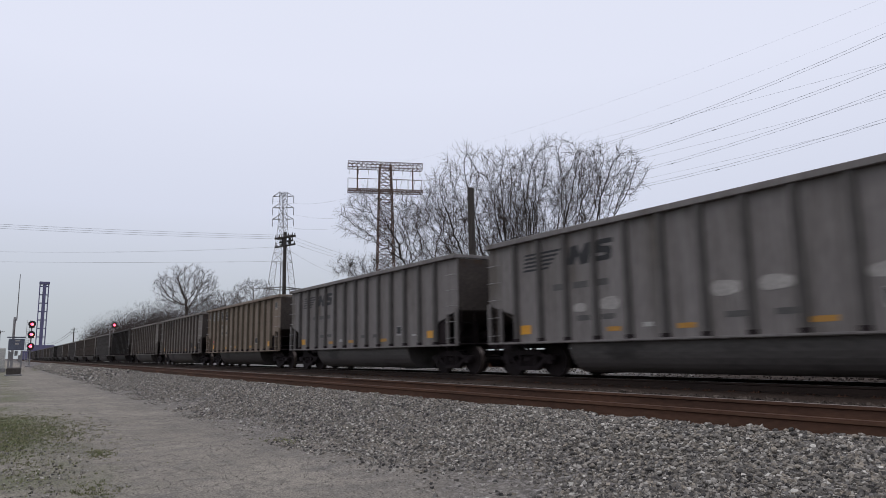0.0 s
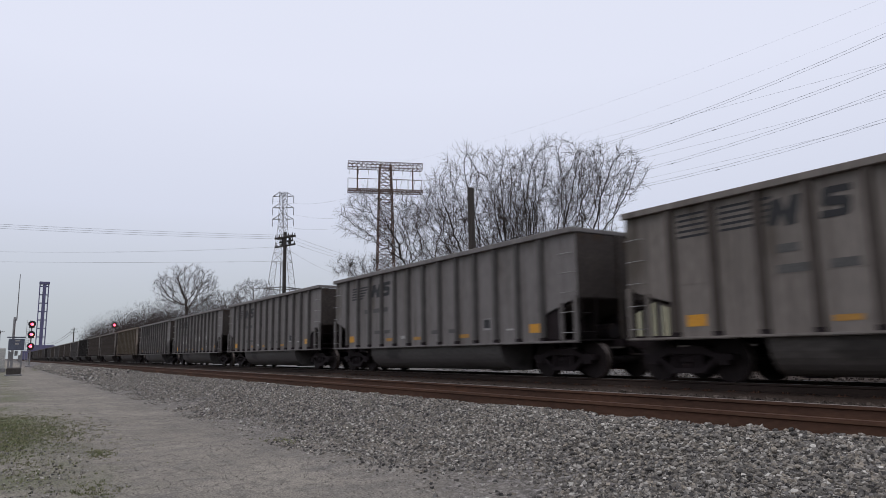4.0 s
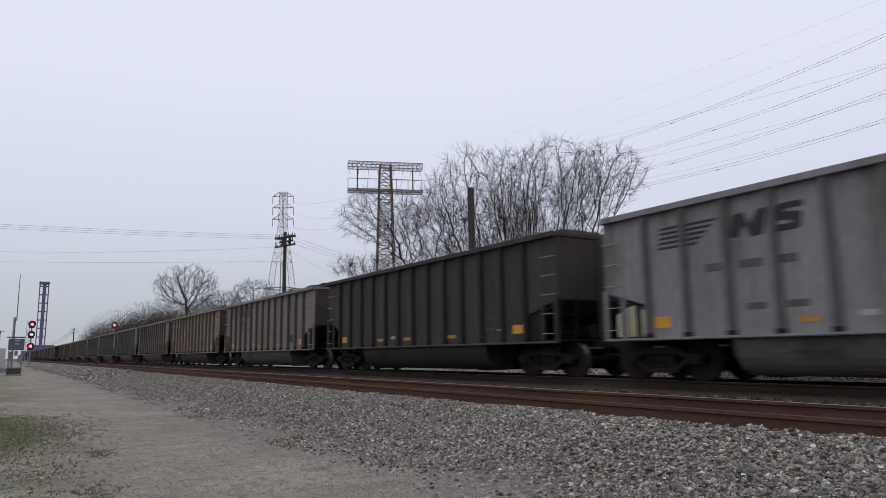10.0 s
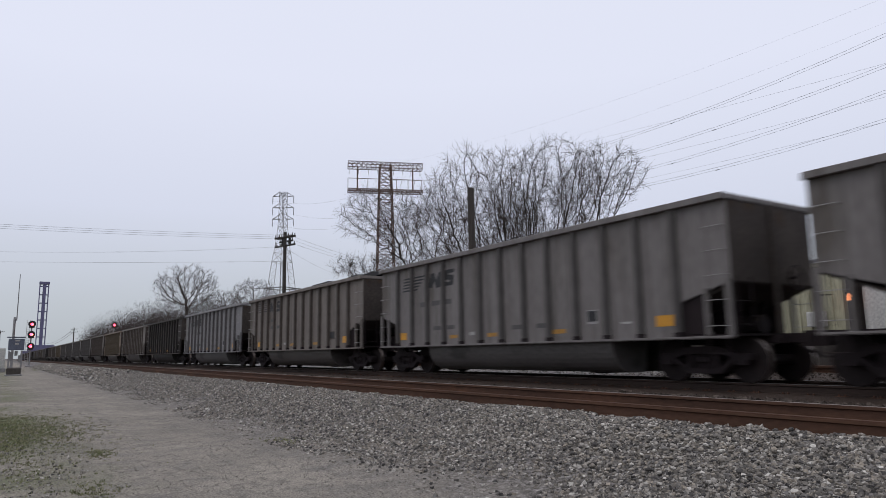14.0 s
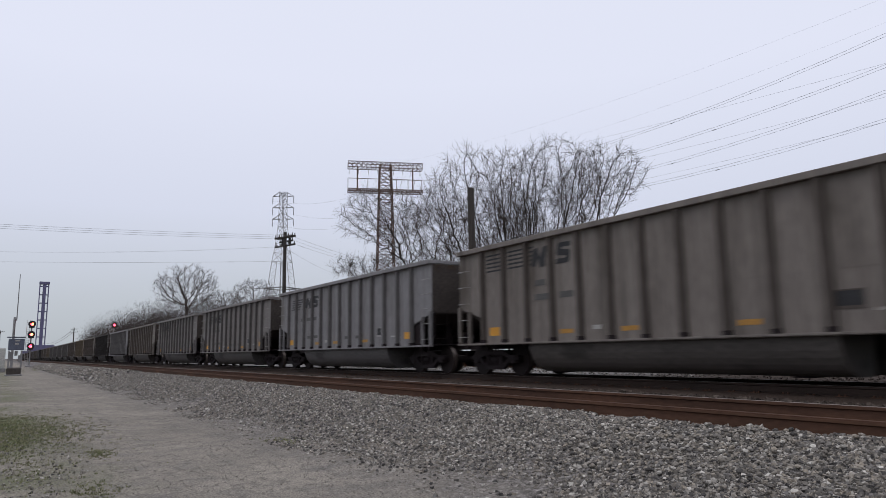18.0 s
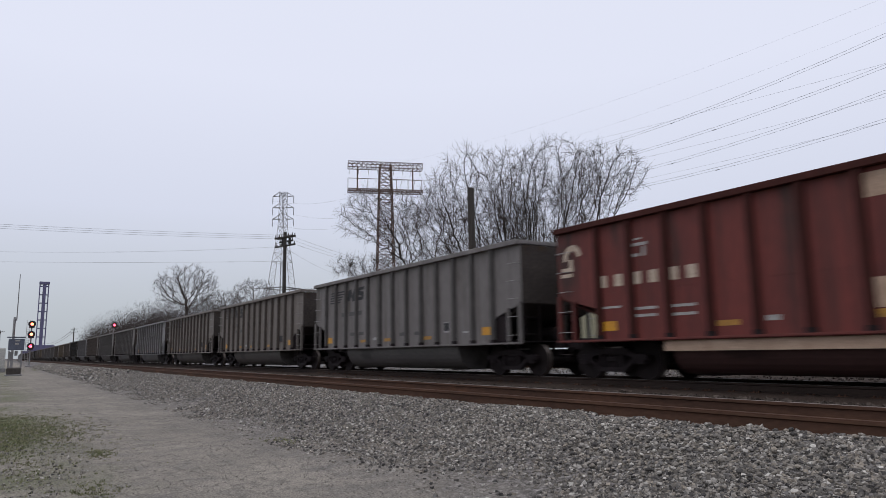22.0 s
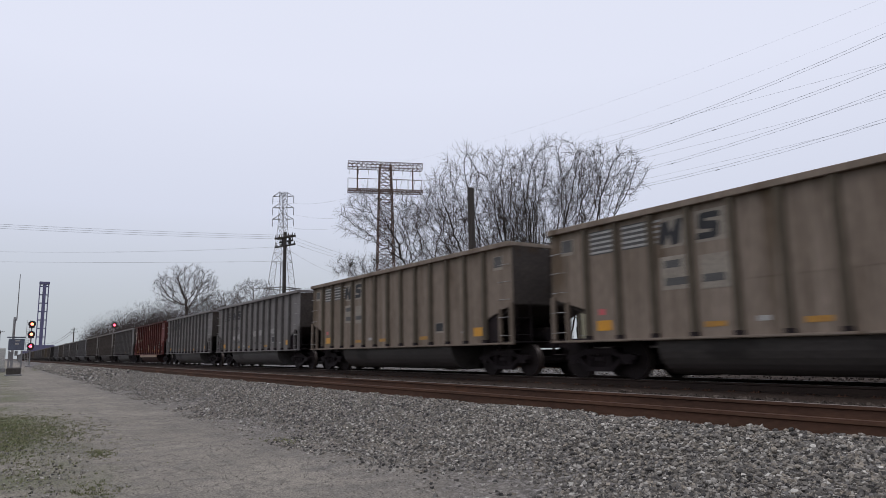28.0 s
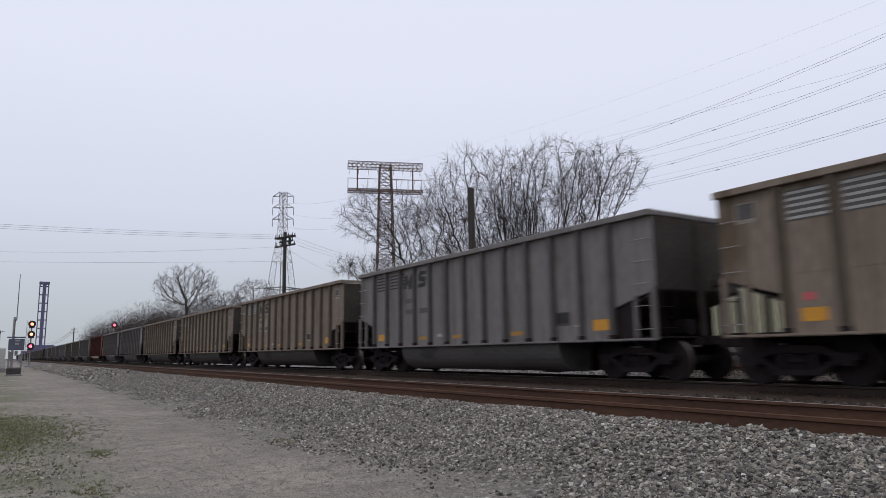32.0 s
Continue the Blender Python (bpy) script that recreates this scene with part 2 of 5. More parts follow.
def finish(name, bm, mat, bevel=0.0, smooth=False):
    if bevel:
        bmesh.ops.bevel(bm, geom=bm.edges[:], offset=bevel, segments=1, affect="EDGES", clamp_overlap=True)
    bmesh.ops.recalc_face_normals(bm, faces=bm.faces[:])
    me = bpy.data.meshes.new(name)
    bm.to_mesh(me)
    bm.free()
    me.materials.append(mat)
    if smooth:
        for p in me.polygons:
            p.use_smooth = True
    return me


def part(name, bm, mat, parent, label="", bevel=0.0, smooth=False, at=None):
    ob = new(name, finish(name, bm, mat, bevel, smooth))
    ob.parent = parent
    if at:
        ob.location = at
    return tagged(ob, label) if label else ob


def shared(name, mesh, parent, at):
    ob = new(name, mesh)
    ob.parent = parent
    ob.location = at
    return ob


def thing(name, label, category, group="", kind="", at=(0, 0, 0), rz=0):
    ob = new(name)
    ob.matrix_basis = pose(*at, 0, 0, rz)
    ob.empty_display_size = 0.3
    return tagged(ob, label, category, group, kind)


def raw(name, verts, faces, mat):
    me = bpy.data.meshes.new(name)
    me.from_pydata(verts, [], faces)
    me.materials.append(mat)
    return me


# ---- ground ----
def bed_height(y):
    """Height of ground and ballast across the line."""
    if y < 3.7:
        return 0.0
    if y < 6.3:
        t = (y - 3.7) / 2.6
        return 0.448 * t * t * (3 - 2 * t)
    if y < 6.5:
        return 0.448
    if y < 8.2:
        return 0.43
    if y < 9.6:
        return 0.43 + 0.08 * math.sin(math.pi * (y - 8.2) / 1.4) ** 0.6
    if y < 15.0:
        return 0.37
    if y < 18.0:
        t = (y - 15.0) / 3.0
        return 0.37 + 0.17 * t * t * (3 - 2 * t)
    return max(0.0, 0.54 - 0.018 * max(0.0, y - 26.0))


def ground_material():
    m = bpy.data.materials.new("gravel_ground")
    m.use_nodes = True
    n, l = m.node_tree.nodes, m.node_tree.links
    bsdf = n["Principled BSDF"]
    bsdf.inputs["Roughness"].default_value = 0.95
    bsdf.inputs["Specular IOR Level"].default_value = 0.08
    co = n.new("ShaderNodeTexCoord")
    sep = n.new("ShaderNodeSeparateXYZ")
    l.new(co.outputs["Object"], sep.inputs[0])
    def cloud(sc, detail=5.0):
        t = n.new("ShaderNodeTexNoise")
        t.inputs["Scale"].default_value, t.inputs["Detail"].default_value = sc, detail
        l.new(co.outputs["Object"], t.inputs["Vector"])
        return t.outputs["Fac"]
    def span(v, lo, hi, a=0.0, b=1.0):
        r = n.new("ShaderNodeMapRange")
        r.inputs[1].default_value, r.inputs[2].default_value, r.inputs[3].default_value, r.inputs[4].default_value = lo, hi, a, b
        l.new(v, r.inputs[0])
        return r.outputs[0]
    def math_node(op, a, b):
        x = n.new("ShaderNodeMath")
        x.operation = op
        for s, v in zip(x.inputs, (a, b)):
            if isinstance(v, (int, float)):
                s.default_value = v
            else:
                l.new(v, s)
        return x.outputs[0]
    def mix(fac, a, b, mode="MIX"):
        x = n.new("ShaderNodeMixRGB")
        x.blend_type = mode
        for s, v in zip(x.inputs, (fac, a, b)):
            if isinstance(v, (int, float)):
                s.default_value = v
            elif isinstance(v, tuple):
                s.default_value = (*v, 1)
            else:
                l.new(v, s)
        return x.outputs[0]
    def vor(sc):
        t = n.new("ShaderNodeTexVoronoi")
        t.inputs["Scale"].default_value = sc
        l.new(co.outputs["Object"], t.inputs["Vector"])
        return t
    v1, v2 = vor(17.0), vor(55.0)
    big, mid = cloud(0.55), cloud(2.4)
    y = math_node("ADD", sep.outputs["Y"], math_node("MULTIPLY", math_node("SUBTRACT", mid, 0.5), 1.3))
    ballast = span(y, 2.7, 4.7)
    track = span(sep.outputs["Y"], 6.42, 6.56)
    lawn = math_node("MULTIPLY", math_node("MULTIPLY", span(sep.outputs["X"], -19.0, -16.0), span(sep.outputs["X"], -9.5, -12.0)), span(y, 0.85, 0.25))
    grass = math_node("MAXIMUM", lawn, math_node("MULTIPLY", math_node("MULTIPLY", span(y, 1.4, 0.2), span(big, 0.38, 0.56)), 0.6))
    dirt = mix(span(big, 0.35, 0.65), (0.292, 0.262, 0.221), (0.226, 0.204, 0.174))
    dirt = mix(span(mid, 0.50, 0.72), dirt, (0.186, 0.170, 0.152))
    dirt = mix(math_node("MULTIPLY", span(cloud(7.0, 7.0), 0.52, 0.66), 0.6), dirt, (0.140, 0.128, 0.114))
    dirt = mix(grass, dirt, (0.118, 0.130, 0.066))
    # painted shade: ballast colour falls off towards the gaps between stones
    gap_shade = span(v1.outputs["Distance"], 0.0, 0.7, 1.15, 0.42)
    tone = n.new("ShaderNodeSeparateColor")
    l.new(v1.outputs["Color"], tone.inputs[0])
    bal = mix(tone.outputs[0], (0.33, 0.306, 0.288), (0.16, 0.146, 0.137))
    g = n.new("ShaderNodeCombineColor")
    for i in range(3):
        l.new(gap_shade, g.inputs[i])
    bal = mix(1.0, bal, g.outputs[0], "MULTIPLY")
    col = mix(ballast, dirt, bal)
    col = mix(track, col, mix(mid, (0.046, 0.034, 0.028), (0.064, 0.047, 0.038)))
    beyond = span(sep.outputs["Y"], 14.9, 15.3)
    clean = mix(tone.outputs[1], (0.34, 0.325, 0.315), (0.22, 0.208, 0.20))
    stained = mix(tone.outputs[1], (0.105, 0.082, 0.070), (0.062, 0.050, 0.044))
    col = mix(beyond, col, mix(span(math_node("ADD", sep.outputs["X"], math_node("MULTIPLY", mid, 4.0)), -15.0, -9.5), clean, stained))
    far = span(sep.outputs["Y"], 21.0, 24.0)
    col = mix(far, col, mix(big, (0.16, 0.145, 0.11), (0.11, 0.11, 0.065)))
    grain = span(cloud(48.0, 8.0), 0.25, 0.75, 0.5, 1.5)
    g2 = n.new("ShaderNodeCombineColor")
    for i in range(3):
        l.new(grain, g2.inputs[i])
    col = mix(1.0, col, g2.outputs[0], "MULTIPLY")
    l.new(col, bsdf.inputs["Base Color"])
    b = n.new("ShaderNodeBump")
    b.inputs["Strength"].default_value, b.inputs["Distance"].default_value = 0.8, 0.03
    h = math_node("ADD", math_node("MULTIPLY", v2.outputs["Distance"], 0.5), math_node("MULTIPLY", v1.outputs["Distance"], ballast))
    l.new(h, b.inputs["Height"])
    b.invert = True
    l.new(b.outputs[0], bsdf.inputs["Normal"])
    return m


def build_ground():
    xs = [-3000, -1500, -800, -400, -200, -100, -60] + list(np.arange(-40, -20, 1.0)) + list(np.arange(-20, 4.01, 0.2)) + [6, 12, 30, 80, 200, 800, 3000]
    ys = [-3000, -800, -200, -60, -20, -8, -4] + list(np.arange(-2, 6.6, 0.15)) + [6.6, 6.7, 7.0, 8, 8.2, 8.3, 8.45, 8.65, 8.9, 9.15, 9.35, 9.5, 9.6, 10.5, 12, 14, 15, 15.5, 16, 16.5, 17, 17.5, 18, 20.5, 21.5, 24, 26, 30, 56, 60, 200, 800, 3000]
    verts, faces = [], []
    for x in xs:
        for y in ys:
            z = bed_height(y)
            if -45 < x < 5 and -3 < y < 6.4:
                z += 0.05 * noise.noise((x * 0.5, y * 0.7, 0)) * min(1, max(0, (6.4 - y))) + 0.012 * noise.noise((x * 3, y * 3, 2))
            if -45 < x < 5 and 5.7 < y < 6.55:
                z += (0.035 * noise.noise((x * 1.3, 3.1, 1.7)) + 0.035 * noise.noise((x * 4.7, 1.1, y * 2)) - 0.012) * min(1.0, (y - 5.7) / 0.4)
            verts.append((x, y, z))
    ny = len(ys)
    for i in range(len(xs) - 1):
        for j in range(ny - 1):
            a = i * ny + j
            faces.append((a, a + ny, a + ny + 1, a + 1))
    ob = new("ground", raw("ground", verts, faces, ground_material()))
    return tagged(ob, "gravel service road beside grey track ballast with sparse grass", "ground", kind="structure")


ground = build_ground()


# ---- tracks ----
def rail_outline(cy):
    """Head, web and foot of a rail, its top at zero."""
    half = [(0.037, 0.0), (0.037, -0.035), (0.009, -0.05), (0.009, -0.15), (0.07, -0.168), (0.07, -0.18)]
    return [(cy + a, z) for a, z in half] + [(cy - a, z) for a, z in half[::-1]]


def build_track(name, label, cy, top, x0, x1, tie_x, head="head", side="rail"):
    t = thing(name, label, "railway track", kind="structure", at=(0, cy, top))
    for s in (-0.755, 0.755):
        bm = bmesh.new()
        prism(bm, rail_outline(s), "x", x0, x1)
        r = part("rail", bm, M[side], t, "rusty brown steel rail")
        bm = bmesh.new()
        box(bm, x0, x1, s - 0.030, s + 0.030, 0.0, 0.003)
        part("running_surface", bm, M[head] if head != "head" else M["rail_top"] if s > 0 else M["rail"], r, "worn bright running surface")
    bm = bmesh.new()
    box(bm, -0.115, 0.115, -1.3, 1.3, -0.36, -0.185)
    tie = finish("sleeper", bm, M["tie"], 0.012)
    bm = bmesh.new()
    box(bm, -0.09, 0.09, -0.17, 0.17, -0.186, -0.172)
    for k in (-0.05, 0.05):
        for e in (-0.1, 0.1):
            box(bm, k - 0.012, k + 0.012, e - 0.018, e + 0.018, -0.174, -0.14)
    plate = finish("tie_plate", bm, M["rail"])
    for x in tie_x:
        o = shared("sleeper", tie, t, (x + random.uniform(-0.03, 0.03), random.uniform(-0.03, 0.03), random.uniform(-0.01, 0.0)))
        for s in (-0.755, 0.755):
            shared("tie_plate", plate, o, (0, s, 0))
    bm = bmesh.new()
    x = min(tie_x) - 0.55 if len(tie_x) else x1 - 10
    while x > -260:
        box(bm, x - 0.115, x + 0.115, -1.3, 1.3, -0.36, -0.185)
        x -= 0.55
    rest = part("distant_sleepers", bm, M["tie"], t)
    tagged(rest, kind="stuff")
    return t


build_track("near_track", "empty railway track with rusty rails on ballast", NEAR_Y, RT + 0.045, -900, 60, np.arange(-60, 8, 0.55))
build_track("train_track", "railway track under the coal train, coal dusted", TRAIN_Y, RT, -900, 60, np.arange(-30, 10, 0.55), "bright_steel", "dusted_rail")
build_track("far_track", "further rusty railway track beyond the train", FAR_Y, 0.70, -900, 60, np.arange(-30, 5, 0.55))


# ---- freight cars ----
END, HALF_W, TOP, SILL = 7.3, 1.6, 3.79, 0.93
POSTS = [-6.0 + i for i in range(13)]


def solid(bm, loop, y0, y1):
    prism(bm, loop, "y", y0, y1)


def side_sheet(bm, side, end):
    y0 = side * (HALF_W - 0.10)
    y1 = y0 + side * 0.012
    loop = [(-end, 2.02), (-end, TOP - 0.1), (end, TOP - 0.1), (end, 2.02), (6.0, 1.64), (6.0, SILL), (-6.0, SILL), (-6.0, 1.64)]
    solid(bm, loop, min(y0, y1), max(y0, y1))


def bars(bm, items, y):
    """Thin raised paint: quads (x, z) x 4 at the side plane y."""
    for q in items:
        prism(bm, q, "y", y - 0.004, y)


def quad(x, z, w, h, lean=0.0):
    return [(x, z), (x + w, z), (x + w + lean, z + h), (x + lean, z + h)]


NEAR_FACE = -(HALF_W - 0.10) - 0.012


def markings(car, style, end):
    y = NEAR_FACE - 0.001
    logo = style["logo"]
    left = -7.3 if logo != "shield" else -7.5
    def add(name, items, mat, label=""):
        single = name in ("emblem_ring", "emblem_bars", "plate_border")
        for lot in ([items] if single else [[q] for q in items]):
            bm = bmesh.new()
            bars(bm, lot, y)
            part(name, bm, mat, car, label)
    def notched(x, z, w, h, lean):
        edge = ((0, 0), (0.9, 0), (1, 0.1), (1, 0.52), (0.9, 0.62), (0.34, 0.68), (0.34, 0.78), (1, 0.76), (1, 0.92), (0.9, 1), (0.1, 1), (0, 0.9), (0, 0.48), (0.1, 0.40), (0.66, 0.34), (0.66, 0.23), (0, 0.25))
        return [[(x + w * a + lean * c, z + h * c) for a, c in edge]]
    def mane(x, z, w, h, lean):
        edge = ((0.0, 0.12), (0.06, 0.92), (0.34, 1.0), (0.55, 0.5), (0.72, 1.0), (1.0, 1.0), (0.94, 0.04), (0.62, 0.0), (0.42, 0.46), (0.28, 0.05))
        return [[(x + w * a + lean * c, z + h * c) for a, c in edge]]
    if logo == "horse":
        for k in range(5):
            z = 3.25 - k * 0.105
            add("emblem_stripe", [quad(left + 1.68 - 0.02 * k, z, 0.58, 0.055, 0.03)], M["ink"])
            add("emblem_stripe", [quad(left + 2.36, z, 0.72 - 0.12 * k, 0.055, 0.05)], M["ink"])
        add("emblem_block", mane(left + 3.33, 2.80, 0.78, 0.52, 0.10), M["ink"], "dark slanted bars of a faded emblem")
        add("emblem_hook", notched(left + 4.28, 2.82, 0.52, 0.52, 0.10), M["ink"], "dark notched block of a faded emblem")
        for bx, bw in ((2.78, 0.36), (3.50, 0.52), (4.22, 0.48)):
            add("number_bar", [quad(left + bx, 2.23, bw, 0.16)], M["faint"], "faint dark number bar")
        add("stencil_bar", [quad(left + bx, 1.42, 0.42, 0.13) for bx in (3.62, 4.42)], M["faint"])
        add("stencil_bar", [quad(left + bx, 1.30, 0.46, 0.12) for bx in (7.72, 8.75)], M["faint"])
    if logo in ("stripe", "bright"):
        ink = M["white"] if logo == "bright" else M["ink"]
        if logo == "bright":
            for gx, gw in ((1.45, 0.78), (2.46, 0.80)):
                add("emblem_shade", [quad(left + gx, 2.97, gw, 0.57)], M["faint"], "dark ground of the emblem lines")
            y -= 0.005
        for k in range(5):
            z = 3.46 - k * 0.115
            add("emblem_stripe", [quad(left + 1.45, z, 0.78, 0.05)], ink)
            add("emblem_stripe", [quad(left + 2.46, z, 0.80, 0.05)], ink)
            add("emblem_stripe", [quad(left + 3.40, z, 0.18 - 0.03 * k, 0.05)], ink)
        if logo == "bright":
            y += 0.005
            add("emblem_ground", [quad(left + 3.60, 2.86, 0.68, 0.66)], M["tan_patch"], "pale emblem ground")
            add("emblem_ground", [quad(left + 4.45, 2.86, 0.82, 0.66)], M["tan_patch"], "pale emblem ground")
            add("number_ground", [quad(left + 3.5, 1.95, 0.72, 0.72)], M["tan_patch"], "pale repainted number ground")
            add("number_ground", [quad(left + 4.5, 1.9, 0.70, 0.70)], M["tan_patch"], "pale repainted number ground")
            for fx, fz in ((0.42, 3.08), (13.72, 3.03)):
                bm = bmesh.new()
                x = left + fx
                prism(bm, [(x, fz), (x + 0.42, fz), (x + 0.42, fz + 0.4), (x, fz + 0.4)], "y", y - 0.003, y)
                part("end_panel", bm, M["tan_patch"], car, "pale square end panel")
                bm = bmesh.new()
                prism(bm, quad(x + 0.03, fz + 0.08, 0.36, 0.30), "y", y - 0.006, y - 0.0032)
                part("end_panel_face", bm, M["faint"], car)
        y -= 0.005
        add("emblem_block", mane(left + 3.48, 2.90, 0.58, 0.55, 0.08), M["ink"], "dark slanted bars of an emblem")
        add("emblem_hook", notched(left + 4.46, 2.92, 0.50, 0.54, 0.08), M["ink"], "dark notched block of an emblem")
        for bx, bz, bw in ((3.62, 2.42, 0.4), (3.6, 2.04, 0.6), (4.55, 2.04, 0.5)):
            add("number_bar", [quad(left + bx, bz, bw, 0.16)], M["faint"], "faded dark number bar")
        y += 0.005
    if logo == "shield":
        arc = []
        for a in range(0, 8):
            t0, t1 = math.pi * (1.05 - a * 0.125), math.pi * (1.05 - (a + 1) * 0.125)
            arc.append([(left + 0.62 + r * math.cos(t), 2.98 + r * 1.1 * math.sin(t)) for t, r in ((t0, 0.18), (t0, 0.32), (t1, 0.32), (t1, 0.18))])
        add("emblem_ring", arc + [quad(left + 0.24, 2.66, 0.40, 0.10), quad(left + 0.50, 2.76, 0.12, 0.2), quad(left + 0.2, 2.52, 0.40, 0.09)], M["cream_mark"], "cream ring of a faded emblem")
        add("emblem_bars", [[(left + 2.50 + a, 2.78 + c) for a, c in ((0, 0), (0.24, 0), (0.24, 0.07), (0.07, 0.07), (0.07, 0.24), (0.48, 0.24), (0.48, 0.31), (0, 0.31))], quad(left + 2.84, 2.78, 0.08, 0.22), quad(left + 2.62, 3.16, 0.2, 0.04)], M["white"], "white emblem bars")
        for bx in (1.5, 1.98, 2.52, 2.98, 3.52, 3.98):
            add("number_bar", [quad(left + bx, 2.16, 0.24, 0.28)], M["cream_mark"], "cream number bar")
        add("stencil_bar", [quad(left + 1.5, 1.66, 0.62, 0.05), quad(left + 2.52, 1.58, 0.62, 0.06), quad(left + 2.52, 1.42, 0.62, 0.06), quad(left + 3.52, 1.58, 0.62, 0.06), quad(left + 3.52, 1.40, 0.62, 0.06)], M["white"])
        add("stencil_patch", [quad(left + 7.5, 3.15, 0.62, 0.42), quad(left + 7.55, 1.32, 0.6, 0.5)], M["cream"], "cream stencil panel")
        add("end_stencil", [quad(left + 12.4, 1.45 + 0.15 * k, 0.62, 0.06) for k in range(4)] + [quad(left + 11.4, 1.62, 0.75, 0.07)], M["white"])
    spots = [(1.42, 1.15, 0.42, 0.24), (4.57, 1.13, 0.44, 0.11), (6.56, 1.13, 0.46, 0.11), (9.30, 1.13, 0.56, 0.11), (12.70, 1.18, 0.58, 0.24)]
    if logo in ("stripe", "bright"):
        spots = [(1.55, 1.15, 0.46, 0.24), (4.5, 1.13, 0.5, 0.11), (6.55, 1.13, 0.50, 0.11), (9.5, 1.13, 0.5, 0.11), (12.65, 1.16, 0.6, 0.26)]
    if logo == "shield":
        spots = [(1.55, 1.14, 0.42, 0.22), (4.6, 1.14, 0.5, 0.11), (7.55, 1.16, 0.6, 0.14), (9.55, 1.2, 0.22, 0.1), (10.4, 1.16, 0.6, 0.12), (12.4, 1.16, 0.62, 0.14)]
    for sx, sz, w, h in spots:
        add("reflector", [quad(left + sx, sz, w, h)], M["amber"] if h > 0.2 else M["amber_dull"], "amber reflective patch")
    if logo == "bright":
        add("inspection_tag", [quad(left + 1.62, 1.52, 0.2, 0.14)], M["pink"], "pink tag")
    frame_x = left + 10.42 if logo == "shield" else left + 10.62 if logo == "horse" else left + 11.35
    if logo == "bright":
        frame_x = left + 10.5
    fz = 1.32
    fw = 0.36 if logo == "horse" else 0.5
    add("data_plate", [quad(frame_x, fz, fw, 0.34)], M["ink"], "dark data plate")
    y -= 0.005
    rim = M["white"] if logo == "shield" else M["tan_patch"] if logo == "bright" else M["grab"] if logo == "horse" else M["umber_post"]
    edge = [quad(frame_x, fz, fw, 0.06), quad(frame_x, fz + 0.315, fw, 0.025), quad(frame_x, fz + 0.06, 0.03, 0.255), quad(frame_x + fw - 0.03, fz + 0.06, 0.03, 0.255)]
    if logo == "shield":
        edge.append(quad(frame_x + 0.13, fz + 0.13, 0.22, 0.09))
    add("plate_border", edge, rim, "pale border of the data plate")
    y += 0.005
    near_x = 11.7 if logo == "horse" else 12.0
    add("stencil", [quad(left + 5.65, 1.20, 0.28, 0.10)], M["white"], "small white stencil")
    add("stencil", [quad(left + near_x, 1.28, 0.30, 0.05)], M["white"])
    for px, pz, pw, ph in style.get("patches", ()):
        def blob(a):
            c, d = math.cos(a), math.sin(a)
            return (left + px + pw * (0.5 + 0.5 * math.copysign(abs(c) ** 0.7, c)), pz + ph * (0.5 + (0.45 + 0.05 * math.sin(3 * a + px)) * math.copysign(abs(d) ** 0.8, d)))
        add("primer_patch", [[blob(a * math.pi / 10) for a in range(20)]], M["patch"], "pale repainted patch")


M["cream_mark"] = material("worn_cream_lettering", (0.58, 0.48, 0.38), (0.42, 0.33, 0.25), 0.6, scale=5, fine=30)
M["faint"] = material("faded_lettering_paint", (0.070, 0.068, 0.066), (0.095, 0.092, 0.088), 0.6, scale=4, fine=30)


def wheelset_mesh():
    bm = bmesh.new()
    prof = [(-1.02, 0.085), (-1.0, 0.10), (-0.86, 0.10), (-0.84, 0.10), (-0.835, 0.39), (-0.83, 0.457), (-0.70, 0.457), (-0.695, 0.482), (-0.67, 0.482), (-0.665, 0.38), (-0.70, 0.15), (-0.66, 0.10),
            (0.66, 0.10), (0.70, 0.15), (0.665, 0.38), (0.67, 0.482), (0.695, 0.482), (0.70, 0.457), (0.83, 0.457), (0.835, 0.39), (0.84, 0.10), (1.0, 0.10), (1.02, 0.085)]
    lathe(bm, prof, 20)
    for s in (-1, 1):
        for k in range(3):
            a = 2 * math.pi * k / 3
            box(bm, 0.05 * math.cos(a) - 0.014, 0.05 * math.cos(a) + 0.014, min(s * 1.02, s * 1.045), max(s * 1.02, s * 1.045), 0.05 * math.sin(a) - 0.014, 0.05 * math.sin(a) + 0.014)
        for k in range(6):
            a = 2 * math.pi * k / 6
            x, z = 0.30 * math.cos(a), 0.30 * math.sin(a)
            box(bm, x - 0.02, x + 0.02, min(s * 0.83, s * 0.845), max(s * 0.83, s * 0.845), z - 0.02, z + 0.02)
    me = finish("wheelset", bm, M["wheel"])
    me.materials.append(M["head"])
    for p in me.polygons:
        c = p.center
        if 0.70 < abs(c.y) < 0.825 and math.hypot(c.x, c.z) > 0.44:
            p.material_index = 1
    return me


